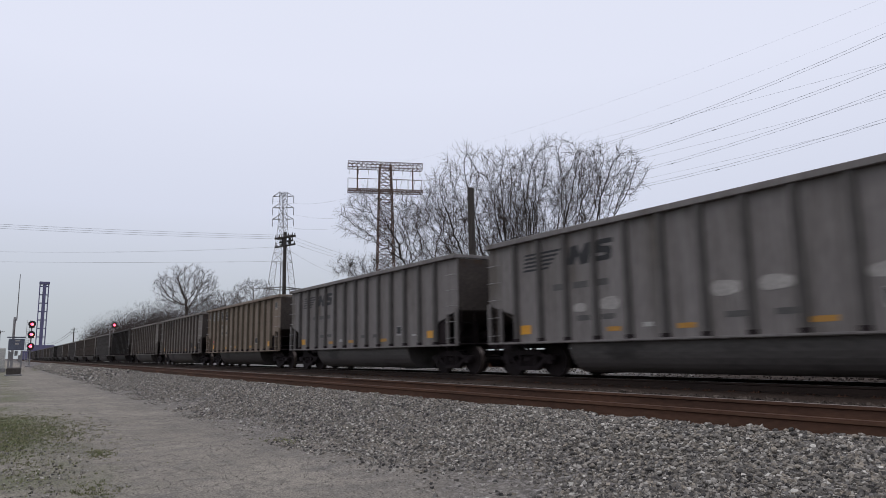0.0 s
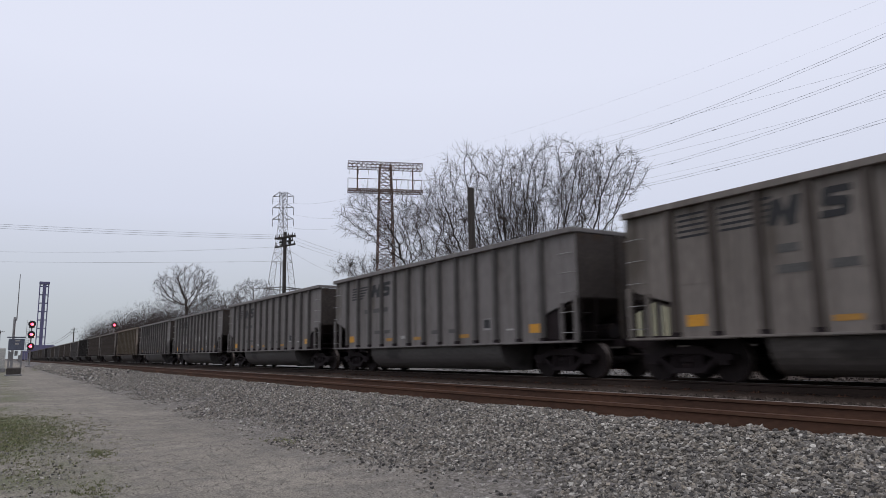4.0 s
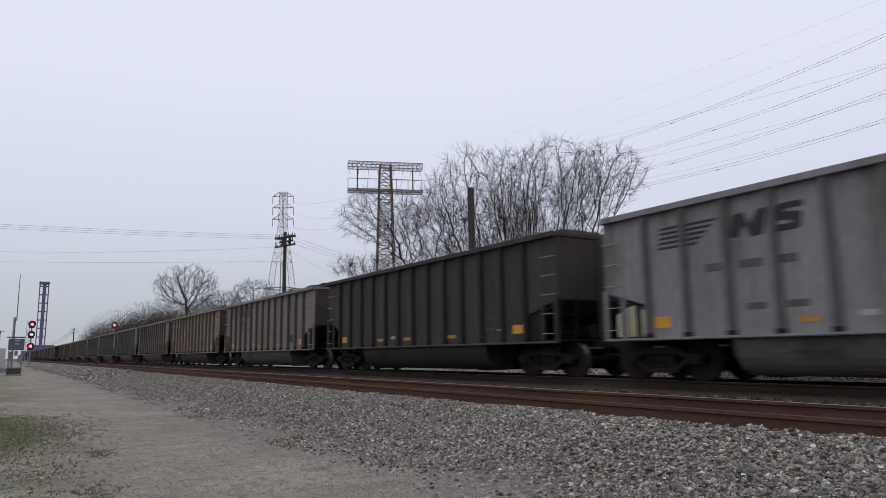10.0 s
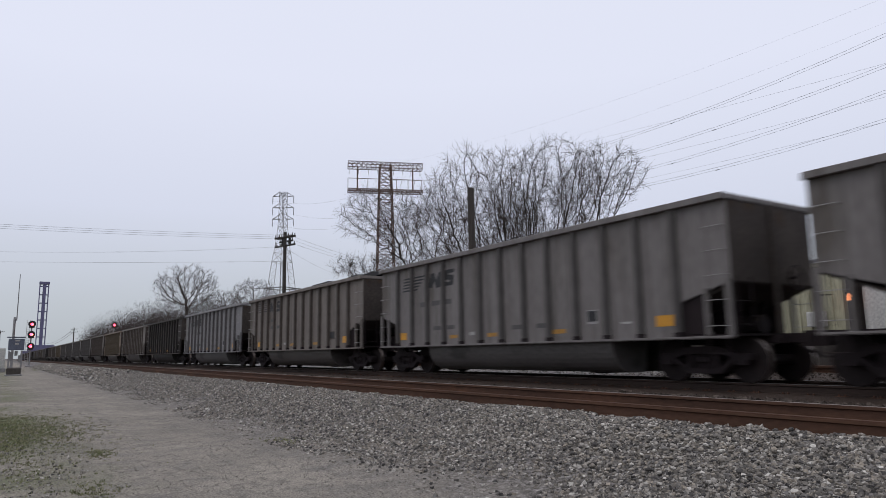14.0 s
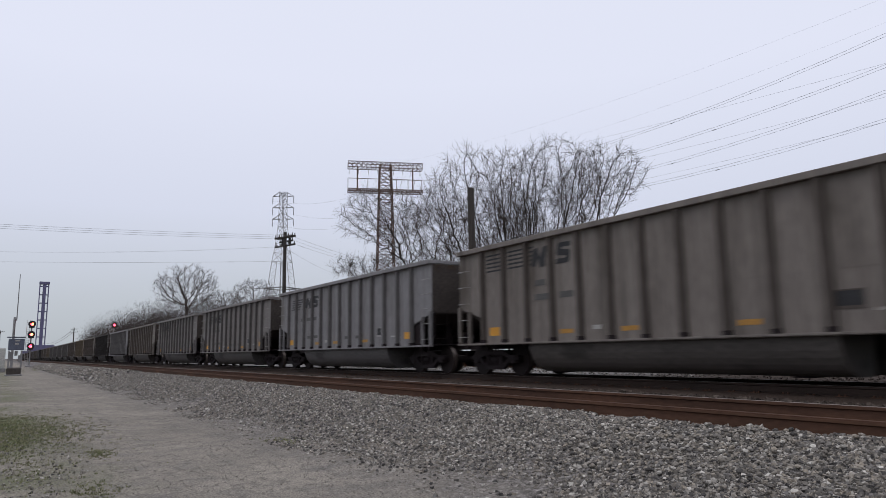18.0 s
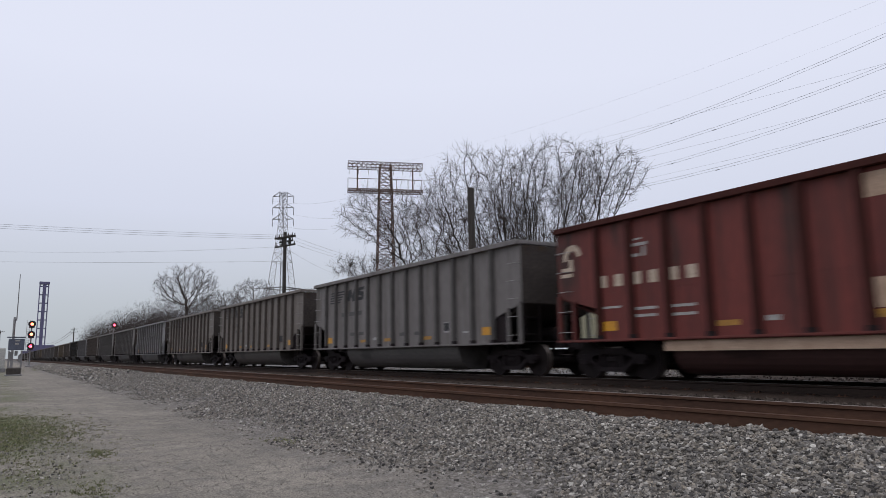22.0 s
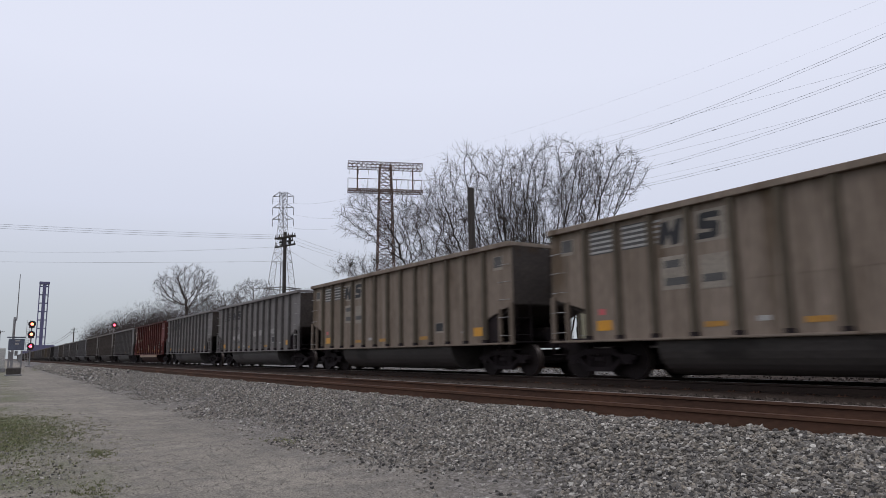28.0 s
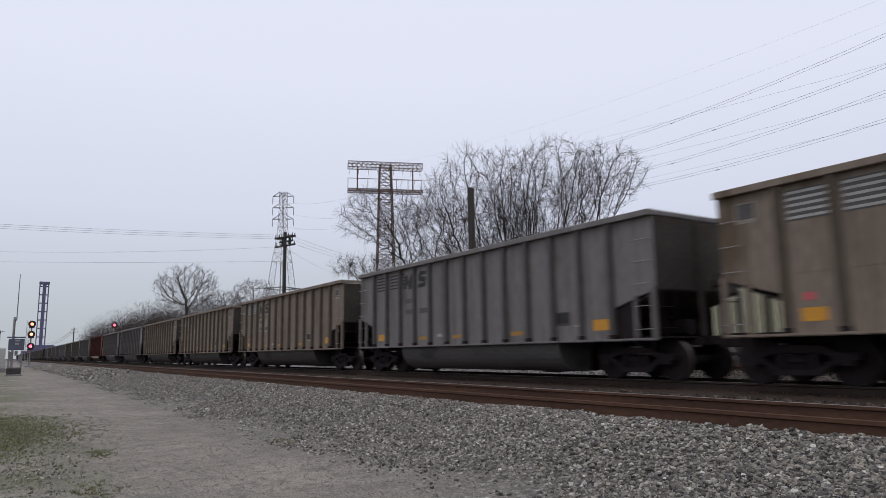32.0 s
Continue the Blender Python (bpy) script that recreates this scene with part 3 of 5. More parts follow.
def side_frame_mesh():
    bm = bmesh.new()
    top = [(-1.12, 0.58), (-0.72, 0.60), (-0.45, 0.74), (0.45, 0.74), (0.72, 0.60), (1.12, 0.58), (1.12, 0.46), (0.74, 0.48), (0.42, 0.60), (-0.42, 0.60), (-0.74, 0.48), (-1.12, 0.46)]
    solid(bm, top, -0.09, 0.09)
    low = [(-0.80, 0.50), (-0.42, 0.18), (0.42, 0.18), (0.80, 0.50), (0.68, 0.52), (0.36, 0.28), (-0.36, 0.28), (-0.68, 0.52)]
    solid(bm, low, -0.085, 0.085)
    for s in (-1, 1):
        box(bm, s * 0.33 - 0.05, s * 0.33 + 0.05, -0.085, 0.085, 0.27, 0.61)
        box(bm, s * 0.889 - 0.13, s * 0.889 + 0.13, -0.10, 0.10, 0.36, 0.60)
    for k in (-0.17, 0.0, 0.17):
        rod(bm, (k, 0, 0.27), (k, 0, 0.56), 0.065, n=8)
    return finish("side_frame", bm, M["black"], 0.008)


WHEELSET, SIDE_FRAME = wheelset_mesh(), side_frame_mesh()


def build_truck(car, x):
    bm = bmesh.new()
    box(bm, -0.22, 0.22, -0.95, 0.95, 0.50, 0.74)
    box(bm, -0.16, 0.16, -1.1, 1.1, 0.42, 0.52)
    rod(bm, (0, 0, 0.74), (0, 0, 0.84), 0.2, n=12)
    t = part("truck", bm, M["black"], car, "grimy two-axle truck", bevel=0.01, at=(x, 0, 0))
    for s in (-1, 1):
        shared("side_frame", SIDE_FRAME, t, (0, s * 1.0, 0))
    for a in (-0.889, 0.889):
        o = shared("wheelset", WHEELSET, t, (a, 0, 0.457))
        tagged(o, "brown steel wheelset with bright treads")
    return t


def build_car(style):
    end = style["end"]
    car = thing("coal_gondola", style["label"], "freight car", "cars of the coal train")
    paint = M[style["paint"]]
    for side in (-1, 1):
        bm = bmesh.new()
        side_sheet(bm, side, end)
        part("side_sheet", bm, paint, car)
        bm = bmesh.new()
        y0, y1 = sorted((side * (HALF_W - 0.10), side * (HALF_W + 0.02)))
        box(bm, -end - 0.02, end + 0.02, y0 - 0.03, y1 + 0.02, TOP - 0.14, TOP)
        part("top_chord", bm, paint if style["paint"] != "red" else M["red_post"], car, bevel=0.012)
        bm = bmesh.new()
        box(bm, -end, end, y0 - 0.02, y1 - 0.04 * (side > 0), SILL - 0.03, SILL + 0.015)
        box(bm, -end, end, y0 - 0.0, y1 + 0.02, SILL - 0.045, SILL - 0.03)
        part("side_sill", bm, paint if style["paint"] != "coal" else M["umber_post"], car, bevel=0.004)
        bm = bmesh.new()
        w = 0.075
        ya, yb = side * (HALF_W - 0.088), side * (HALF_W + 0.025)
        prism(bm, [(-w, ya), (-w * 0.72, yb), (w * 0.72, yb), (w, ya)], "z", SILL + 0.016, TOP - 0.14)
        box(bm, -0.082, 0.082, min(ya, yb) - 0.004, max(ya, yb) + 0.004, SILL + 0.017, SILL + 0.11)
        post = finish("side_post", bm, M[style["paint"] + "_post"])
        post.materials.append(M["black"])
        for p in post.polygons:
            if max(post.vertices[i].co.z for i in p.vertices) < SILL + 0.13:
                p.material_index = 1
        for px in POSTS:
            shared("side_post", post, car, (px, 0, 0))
        # seam strips between the posts
        if style["seam"]:
            bm = bmesh.new()
            ys = sorted((side * (HALF_W - 0.088), side * (HALF_W - 0.084)))
            for px in POSTS[:-1]:
                box(bm, px + 0.085, px + 0.915, ys[0], ys[1], 2.02 + (0.0 if style["seam"] == 1 else 0.35), 2.04 + (0.0 if style["seam"] == 1 else 0.35))
            part("seam_strip", bm, paint, car)
    for e in (-1, 1):
        bm = bmesh.new()
        x0, x1 = sorted((e * end, e * (end - 0.02)))
        box(bm, x0, x1, -HALF_W + 0.1, HALF_W - 0.1, 2.02, TOP - 0.14)
        prism(bm, [(e * end, 2.03), (e * (end - 0.03), 1.98), (e * 5.0, 1.05), (e * 4.97, 1.10)], "y", -HALF_W + 0.18, HALF_W - 0.18)
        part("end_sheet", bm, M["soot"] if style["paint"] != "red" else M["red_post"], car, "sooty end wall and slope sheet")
        bm = bmesh.new()
        box(bm, min(e * (end - 0.10), e * (end + 0.02)), max(e * (end - 0.10), e * (end + 0.02)), -HALF_W + 0.11, HALF_W - 0.11, TOP - 0.12, TOP - 0.005)
        part("end_chord", bm, paint, car, bevel=0.01)
        bm = bmesh.new()
        box(bm, min(e * (end + 0.002), e * (end + 0.075)), max(e * (end + 0.002), e * (end + 0.075)), -0.07, 0.07, SILL + 0.05, TOP - 0.13)
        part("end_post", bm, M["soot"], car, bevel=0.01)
        bm = bmesh.new()
        box(bm, min(e * 6.1, e * end), max(e * 6.1, e * end), -HALF_W + 0.14, HALF_W - 0.14, SILL + 0.01, SILL + 0.05)
        box(bm, min(e * 5.0, e * 7.5), max(e * 5.0, e * 7.5), -0.28, 0.28, 0.78, SILL + 0.02)
        part("end_platform", bm, M["black"], car)
        for side in (-1, 1):
            bm = bmesh.new()
            y0, y1 = sorted((side * (HALF_W - 0.1), side * (HALF_W - 0.01)))
            box(bm, min(e * end, e * (end - 0.1)), max(e * end, e * (end - 0.1)), y0, y1, SILL + 0.016, 2.06)
            box(bm, min(e * (end - 0.52), e * (end - 0.60)), max(e * (end - 0.52), e * (end - 0.60)), y0, y1, SILL + 0.016, 1.9)
            part("corner_post", bm, paint, car)
            bm = bmesh.new()
            xa, xb, yy = e * (end - 0.08), e * (end - 0.50), side * (HALF_W + 0.03)
            rod(bm, (xa, yy, 0.60), (xb, yy, 0.60), 0.012, n=5)
            for xx in (xa, xb):
                rod(bm, (xx, yy, 0.59), (xx, yy, SILL + 0.06), 0.012, n=5)
            part("stirrup_step", bm, M["black"], car, "dark stirrup step below the sill")
            bm = bmesh.new()
            rod(bm, (xa, yy, 0), (xb, yy, 0), 0.008, n=5)
            for xx in (xa, xb):
                rod(bm, (xx, yy, 0), (xx, side * (HALF_W - 0.1), 0), 0.010, n=5)
            iron = finish("grab_iron", bm, M["grab"])
            for z in (1.14, 1.65, 2.15, 2.65, 3.14):
                shared("grab_iron", iron, car, (0, 0, z))
        bm = bmesh.new()
        for z in (1.16, 1.62):
            rod(bm, (e * (end + 0.06), -HALF_W + 0.15, z), (e * (end + 0.06), -HALF_W + 0.65, z), 0.011, n=5)
        for yy in (-HALF_W + 0.15, -HALF_W + 0.65):
            rod(bm, (e * (end + 0.06), yy, 1.06), (e * (end + 0.06), yy, 2.1), 0.012, n=5)
        part("end_ladder", bm, M["black"], car)
        bm = bmesh.new()
        box(bm, min(e * 7.4, e * 7.92), max(e * 7.4, e * 7.92), -0.09, 0.09, 0.78, 0.98)
        box(bm, min(e * 7.84, e * 8.08), max(e * 7.84, e * 8.08), -0.17, 0.17, 0.72, 1.02)
        rod(bm, (e * 7.4, 0.3, 0.8), (e * 8.05, 0.15, 0.5), 0.03, n=6)
        part("coupler", bm, M["black"], car, bevel=0.02)
        build_truck(car, e * 6.17)
    # brake gear under the brake end, with added black plates that stand in for shade
    for yy in (-1.46, -0.35, 0.55, 1.25):
        bm = bmesh.new()
        prism(bm, [(5.15, SILL + 0.06), (6.66, SILL + 0.06), (6.66, 1.86), (6.0, 1.62)], "y", yy, yy + 0.03)
        part("slope_support", bm, M["black"], car, "added black plate standing in for shade under the slope sheet")
    bm = bmesh.new()
    rod(bm, (5.9, 0.1, SILL + 0.27), (6.9, 0.1, SILL + 0.27), 0.2, n=12)
    part("brake_reservoir", bm, M["black"], car, "grimy black brake reservoir")
    bm = bmesh.new()
    rings = []
    for a in range(18):
        c, d = math.cos(a * math.pi / 9), math.sin(a * math.pi / 9)
        rings.append([bm.verts.new((end + 0.16 + 0.018 * math.cos(b * 1.2566), 0.55 + (0.26 + 0.018 * math.sin(b * 1.2566)) * c, 2.15 + (0.26 + 0.018 * math.sin(b * 1.2566)) * d)) for b in range(5)])
    for a in range(18):
        for b in range(5):
            bm.faces.new((rings[a][b], rings[a][(b + 1) % 5], rings[(a + 1) % 18][(b + 1) % 5], rings[(a + 1) % 18][b]))
    for a in (0.5, 2.594, 4.689):
        rod(bm, (end + 0.16, 0.55 + 0.25 * math.cos(a), 2.15 + 0.25 * math.sin(a)), (end + 0.14, 0.55, 2.15), 0.012, n=4)
    rod(bm, (end, 0.55, 2.15), (end + 0.15, 0.55, 2.15), 0.03, n=6)
    part("brake_wheel", bm, M["black"], car, "dark hand-brake wheel")
    # twin round-bottomed tubs
    for side in (-1, 1):
        bm = bmesh.new()
        prof = []
        for k in range(9):
            a = math.pi / 2 * k / 8
            prof.append((side * (HALF_W - 0.12 - 0.62 * (1 - math.cos(a))), SILL + 0.0 - 0.77 * math.sin(a)))
        prof += [(side * 0.35, SILL - 0.77), (side * 0.25, SILL)]
        prism(bm, prof, "x", -4.05, 4.05)
        part("tub", bm, M[style["tub"]], car, "rounded steel tub", smooth=False)
    if style["logo"] == "shield":
        bm = bmesh.new()
        box(bm, -4.2, 4.3, -HALF_W + 0.07, -HALF_W + 0.105, 0.66, 0.88)
        part("sill_stripe", bm, M["cream"], car, "cream stripe along the tub")
    for x in (-3.6, 3.0):
        bm = bmesh.new()
        prism(bm, [(x - 0.36, 0.45), (x - 0.2, 0.13), (x + 0.2, 0.13), (x + 0.36, 0.45)], "y", -0.9, 0.9)
        part("drain_box", bm, M["black"], car, bevel=0.02)
    bm = bmesh.new()
    box(bm, -6.0, 6.0, -HALF_W + 0.115, HALF_W - 0.115, SILL + 0.02, SILL + 0.1)
    part("floor_sheet", bm, M["black"], car)
    # the load
    nx, nyy = 60, 10
    verts, faces = [], []
    hp = style["heap"]
    for i in range(nx + 1):
        x = -end + 0.05 + (2 * end - 0.1) * i / nx
        for j in range(nyy + 1):
            y = -HALF_W + 0.13 + (2 * HALF_W - 0.26) * j / nyy
            edge = 1 - abs(2 * j / nyy - 1) ** (4.0 if hp > 0.3 else 1.6)
            base, swell = (0.17, 0.17 + hp * 0.33 * min(1, max(0, (x + 4) / 4))) if hp > 0.3 else (0.28, 0.22)
            z = TOP - base + edge * (swell + (0.1 if hp > 0.3 else 0.0) * noise.noise((x * 0.9, 0.4 * y, style["seed"]))) + 0.07 * noise.noise((x * 3, y * 3, style["seed"]))
            if abs(x) > end - 0.5:
                z -= 0.25
            verts.append((x, y, z))
    for i in range(nx):
        for j in range(nyy):
            a = i * (nyy + 1) + j
            faces.append((a, a + nyy + 1, a + nyy + 2, a + 1))
    o = new("coal_load", raw("coal_load", verts, faces, M["load"]))
    o.parent = car
    tagged(o, "heaped black coal")
    markings(car, style, end)
    return car


def style(paint, logo, label, end=7.27, seam=0, tub=None, heap=0.0, seed=0.0, patches=()):
    return dict(paint=paint, logo=logo, label=label, end=end, seam=seam, tub=tub or paint + "_tub", heap=heap, seed=seed, patches=patches)


PALE = ((3.50, 1.62, 0.42, 0.24), (4.38, 1.62, 0.62, 0.34), (7.42, 1.72, 0.66, 0.34), (8.46, 1.74, 0.70, 0.32), (10.40, 1.78, 0.78, 0.30))
STYLES = {
    "g": style("grey", "horse", "grey steel coal gondola with dark emblem and tub belly", seed=1),
    "p": style("grey", "horse", "grey coal gondola with pale repainted patches", seed=2, patches=PALE),
    "l": style("pale", "horse", "lighter grey coal gondola with dark emblem", seed=3),
    "h": style("umber", "stripe", "grey-brown coal gondola heaped with coal", end=7.27, seam=1, heap=0.86, seed=4),
    "b": style("umber", "stripe", "grey-brown ribbed coal gondola with faded stripes", end=7.27, seam=1, heap=0.1, seed=5),
    "t": style("tan", "bright", "dusty tan coal gondola with white emblem stripes", end=7.27, seam=1, heap=0.0, seed=6, tub="tan_tub"),
    "u": style("tan", "bright", "dusty tan coal gondola heaped with coal above its rim", end=7.27, seam=1, heap=0.75, seed=10, tub="tan_tub"),
    "k": style("coal", "none", "charcoal black coal gondola without emblem", end=7.27, seam=1, heap=0.66, seed=7),
    "r": style("red", "shield", "faded oxide red coal gondola with white markings", end=7.42, seam=1, heap=0.4, seed=8, tub="red_tub"),
    "d": style("grey", "stripe", "dark grey coal gondola with faded stripes", end=7.27, seam=1, heap=0.08, seed=9),
}
ORDER = "bgbkgbgbbgkgbgbbgkbb" + "tg" + "pggbuhklhggl" + "bbgrgp" + "tttdttgb"
FIRST = -22


# the train's slight surging about its mean speed: seconds, metres
SURGE = ((0, -0.14), (1, -0.25), (2, -0.02), (3, 0.10), (6, 0.17), (7, 0.18), (8, 0.10), (9, 0.26), (10, 0.03), (11, 0.05), (12, 0.30), (13, -0.03), (14, -0.02), (17, -0.05),
         (18, 0.13), (19, 0.13), (20, -0.15), (21, 0.04), (22, -0.22), (23, -0.16), (24, 0.12), (25, -0.19), (28, 0.0), (29, 0.02), (30, 0.15), (31, 0.19), (32, -0.04))


def place(i, t):
    surge = float(np.interp(t, [a for a, _ in SURGE], [b for _, b in SURGE]))
    return pose(CAR_PITCH * i - LEAD - SPEED * t + END + surge, TRAIN_Y, RT)


def build_train():
    masters, cars = {}, []
    for k, key in enumerate(ORDER):
        i = FIRST + k
        at = place(i, 0.0)
        if key not in masters:
            c = masters[key] = build_car(STYLES[key])
            c.matrix_basis = at
        else:
            c = copy_thing(masters[key], at)
        cars.append((i, c))
    return cars


CARS = build_train()


# ---- lattice towers ----
def strut(bm, p, q, w):
    rod(bm, p, q, w * 0.7, n=4)


def square(cx, cy, half, z, turn):
    c, s = math.cos(turn), math.sin(turn)
    return [Vector((cx + c * a - s * b, cy + s * a + c * b, z)) for a, b in ((-half, -half), (half, -half), (half, half), (-half, half))]


def lattice_mast(bm, levels, turn, leg=0.1, brace=0.06):
    """Four legs with crossed braces; levels are (height, half width)."""
    rings = [square(0, 0, h, z, turn) for z, h in levels]
    for a, b in zip(rings, rings[1:]):
        for i in range(4):
            j = (i + 1) % 4
            strut(bm, a[i], b[i], leg)
            strut(bm, a[i], b[j], brace)
            strut(bm, a[j], b[i], brace)
            strut(bm, b[i], b[j], brace)


def insulator(parent, x, y, z, length=0.9, r=0.07):
    bm = bmesh.new()
    rod(bm, (x, y, z), (x, y, z - length), 0.02, n=5)
    k = int(length / 0.14)
    for i in range(k):
        zz = z - 0.1 - i * 0.14
        rod(bm, (x, y, zz), (x, y, zz - 0.06), r, r * 0.5, n=8)
    part("insulator", bm, M["galv"], parent, "hanging insulator string")


def truss_arm(bm, a, b, depth, width, n, chord=0.09, brace=0.055):
    """A box girder between two points, hanging depth below them."""
    a, b = Vector(a), Vector(b)
    along = (b - a).normalized()
    side = Vector((-along.y, along.x, 0)) * width / 2
    pts = []
    for i in range(n + 1):
        c = a + (b - a) * i / n
        pts.append([c + side, c - side, c - side - Vector((0, 0, depth)), c + side - Vector((0, 0, depth))])
    for i in range(n):
        for k in range(4):
            strut(bm, pts[i][k], pts[i + 1][k], chord)
            strut(bm, pts[i][k], pts[i + 1][(k + 1) % 4], brace)
    for p in pts:
        for k in range(4):
            strut(bm, p[k], p[(k + 1) % 4], brace)


def build_gantry_tower():
    t = thing("lattice_pylon", "rust-brown lattice pylon with two wide cross-arms", "pylon", at=(-90.9, 48.75, 0))
    turn = math.atan2(10.78, 4.32)
    bm = bmesh.new()
    levels = [(z, 0.88 + (30.2 - z) * 0.026) for z in [30.2 * k / 22 for k in range(23)]]
    lattice_mast(bm, levels, turn, 0.13, 0.085)
    part("mast", bm, M["rusty"], t)
    u = Vector((math.cos(turn), math.sin(turn), 0))
    half = 5.81
    bm = bmesh.new()
    truss_arm(bm, -half * u + Vector((0, 0, 30.75)), half * u + Vector((0, 0, 30.75)), 0.9, 1.5, 16)
    part("upper_cross_arm", bm, M["rusty"], t)
    bm = bmesh.new()
    truss_arm(bm, -half * u + Vector((0, 0, 26.4)), half * u + Vector((0, 0, 26.4)), 0.35, 1.6, 18, 0.1, 0.07)
    part("lower_cross_arm", bm, M["rusty"], t)
    bm = bmesh.new()
    a, b = -half * u + Vector((0, 0, 28.2)), half * u + Vector((0, 0, 28.2))
    strut(bm, a, b, 0.08)
    for k in (-1.0, -0.47, 0.3, 0.62, 1.0):
        strut(bm, k * half * u + Vector((0, 0, 26.3)), k * half * u + Vector((0, 0, 28.2)), 0.07)
    part("guard_frame", bm, M["rusty"], t)
    for k in (-0.75, 0.75):
        bm = bmesh.new()
        strut(bm, k * half * u + Vector((0, 0, 26.3)), k * half * u + Vector((0, 0, 30.0)), 0.16)
        part("hanger_post", bm, M["rusty"], t)
    for k in (-0.97, -0.72, -0.45, -0.2, 0.22, 0.48, 0.7, 0.95):
        p = k * half * u
        insulator(t, p.x, p.y, 29.8)
    for k in (-0.55, -0.25, 0.45, 0.8):
        p = k * half * u
        insulator(t, p.x, p.y, 28.2, 0.6, 0.06)


def build_narrow_tower():
    t = thing("transmission_tower", "grey steel transmission tower with three cross-arms", "pylon", at=(-137.1, 48.7, 0))
    turn = radians(33)
    bm = bmesh.new()
    levels = [(20.6, 1.5), (22.6, 1.25), (24.6, 1.02), (26.4, 0.85), (28.2, 0.72), (29.6, 0.66), (31, 0.62), (32.4, 0.6), (33.8, 0.6), (35.0, 0.6), (35.7, 0.6)]
    lattice_mast(bm, levels, turn, 0.075, 0.05)
    part("mast", bm, M["galv"], t)
    # splayed legs, each a narrow ladder of its own
    foot, head = square(0, 0, 3.5, 0, turn), square(0, 0, 1.5, 20.6, turn)
    inner_foot, inner_head = square(0, 0, 2.2, 0, turn), square(0, 0, 0.75, 20.6, turn)
    for a, b, c, d in zip(foot, head, inner_foot, inner_head):
        bm = bmesh.new()
        strut(bm, a, b, 0.085)
        strut(bm, c, d, 0.075)
        for k in range(14):
            f = k / 14
            strut(bm, a.lerp(b, f), c.lerp(d, f), 0.05)
            strut(bm, a.lerp(b, f), c.lerp(d, f + 1 / 14), 0.04)
        part("leg", bm, M["galv"], t, "laced steel leg")
    for z, half in ((20.6, 1.5), (13.4, 2.2), (8.0, 2.75)):
        ring = square(0, 0, half, z, turn)
        bm = bmesh.new()
        for i in range(4):
            strut(bm, ring[i], ring[(i + 1) % 4], 0.06)
        part("girt", bm, M["galv"], t)
    arm = Vector((0.545, 0.838, 0))
    for z in (34.9, 32.4, 29.9):
        for s in (-1, 1):
            bm = bmesh.new()
            tip = s * 2.25 * arm + Vector((0, 0, z))
            for o in (-0.5, 0.5):
                root = s * 0.6 * arm + Vector((-o * 0.84, o * 0.54, z))
                strut(bm, root, tip, 0.085)
                strut(bm, root + Vector((0, 0, 0.95)), tip, 0.065)
            part("cross_arm", bm, M["galv"], t)
            insulator(t, tip.x, tip.y, z, 1.6, 0.13)
    ring, inside_ring = square(0, 0, 2.95, 15.0, turn), square(0, 0, 2.0, 15.0, turn)
    bm = bmesh.new()
    for i in range(4):
        strut(bm, ring[i], ring[(i + 1) % 4], 0.12)
        strut(bm, inside_ring[i], inside_ring[(i + 1) % 4], 0.08)
        for k in range(7):
            f = k / 7
            strut(bm, ring[i].lerp(ring[(i + 1) % 4], f), inside_ring[i].lerp(inside_ring[(i + 1) % 4], f), 0.05)
    part("climbing_guard", bm, M["galv"], t, "open steel frame round the legs")


def build_lift_tower():
    t = thing("lift_bridge_tower", "blue-grey lattice tower of a distant lift bridge", "bridge tower", at=(-590, 24.4, 0))
    for y0, y1, name in ((-3.3, -2.75, "column"), (-1.0, 1.1, "lift_shaft"), (2.45, 3.0, "column")):
        bm = bmesh.new()
        box(bm, -2.6, 2.6, y0, y1, 0, 58)
        part(name, bm, M["blue"], t, bevel=0.1)
    z = 4.0
    while z < 58:
        for y0, y1 in ((-2.75, -1.0), (1.1, 2.45)):
            bm = bmesh.new()
            box(bm, 1.2, 2.4, y0, y1, z, z + 0.8)
            part("brace", bm, M["blue"], t)
        z += 6.3
    bm = bmesh.new()
    box(bm, -2.9, 2.9, -3.5, 3.2, 56.6, 58.4)
    part("top_deck", bm, M["blue"], t, bevel=0.1)
    bm = bmesh.new()
    box(bm, -5, 5, -8, 9, 0, 11)
    box(bm, -5, 5, -12, 15, 0, 7)
    part("pier", bm, M["blue"], t, bevel=0.2)


build_gantry_tower()
build_narrow_tower()
build_lift_tower()


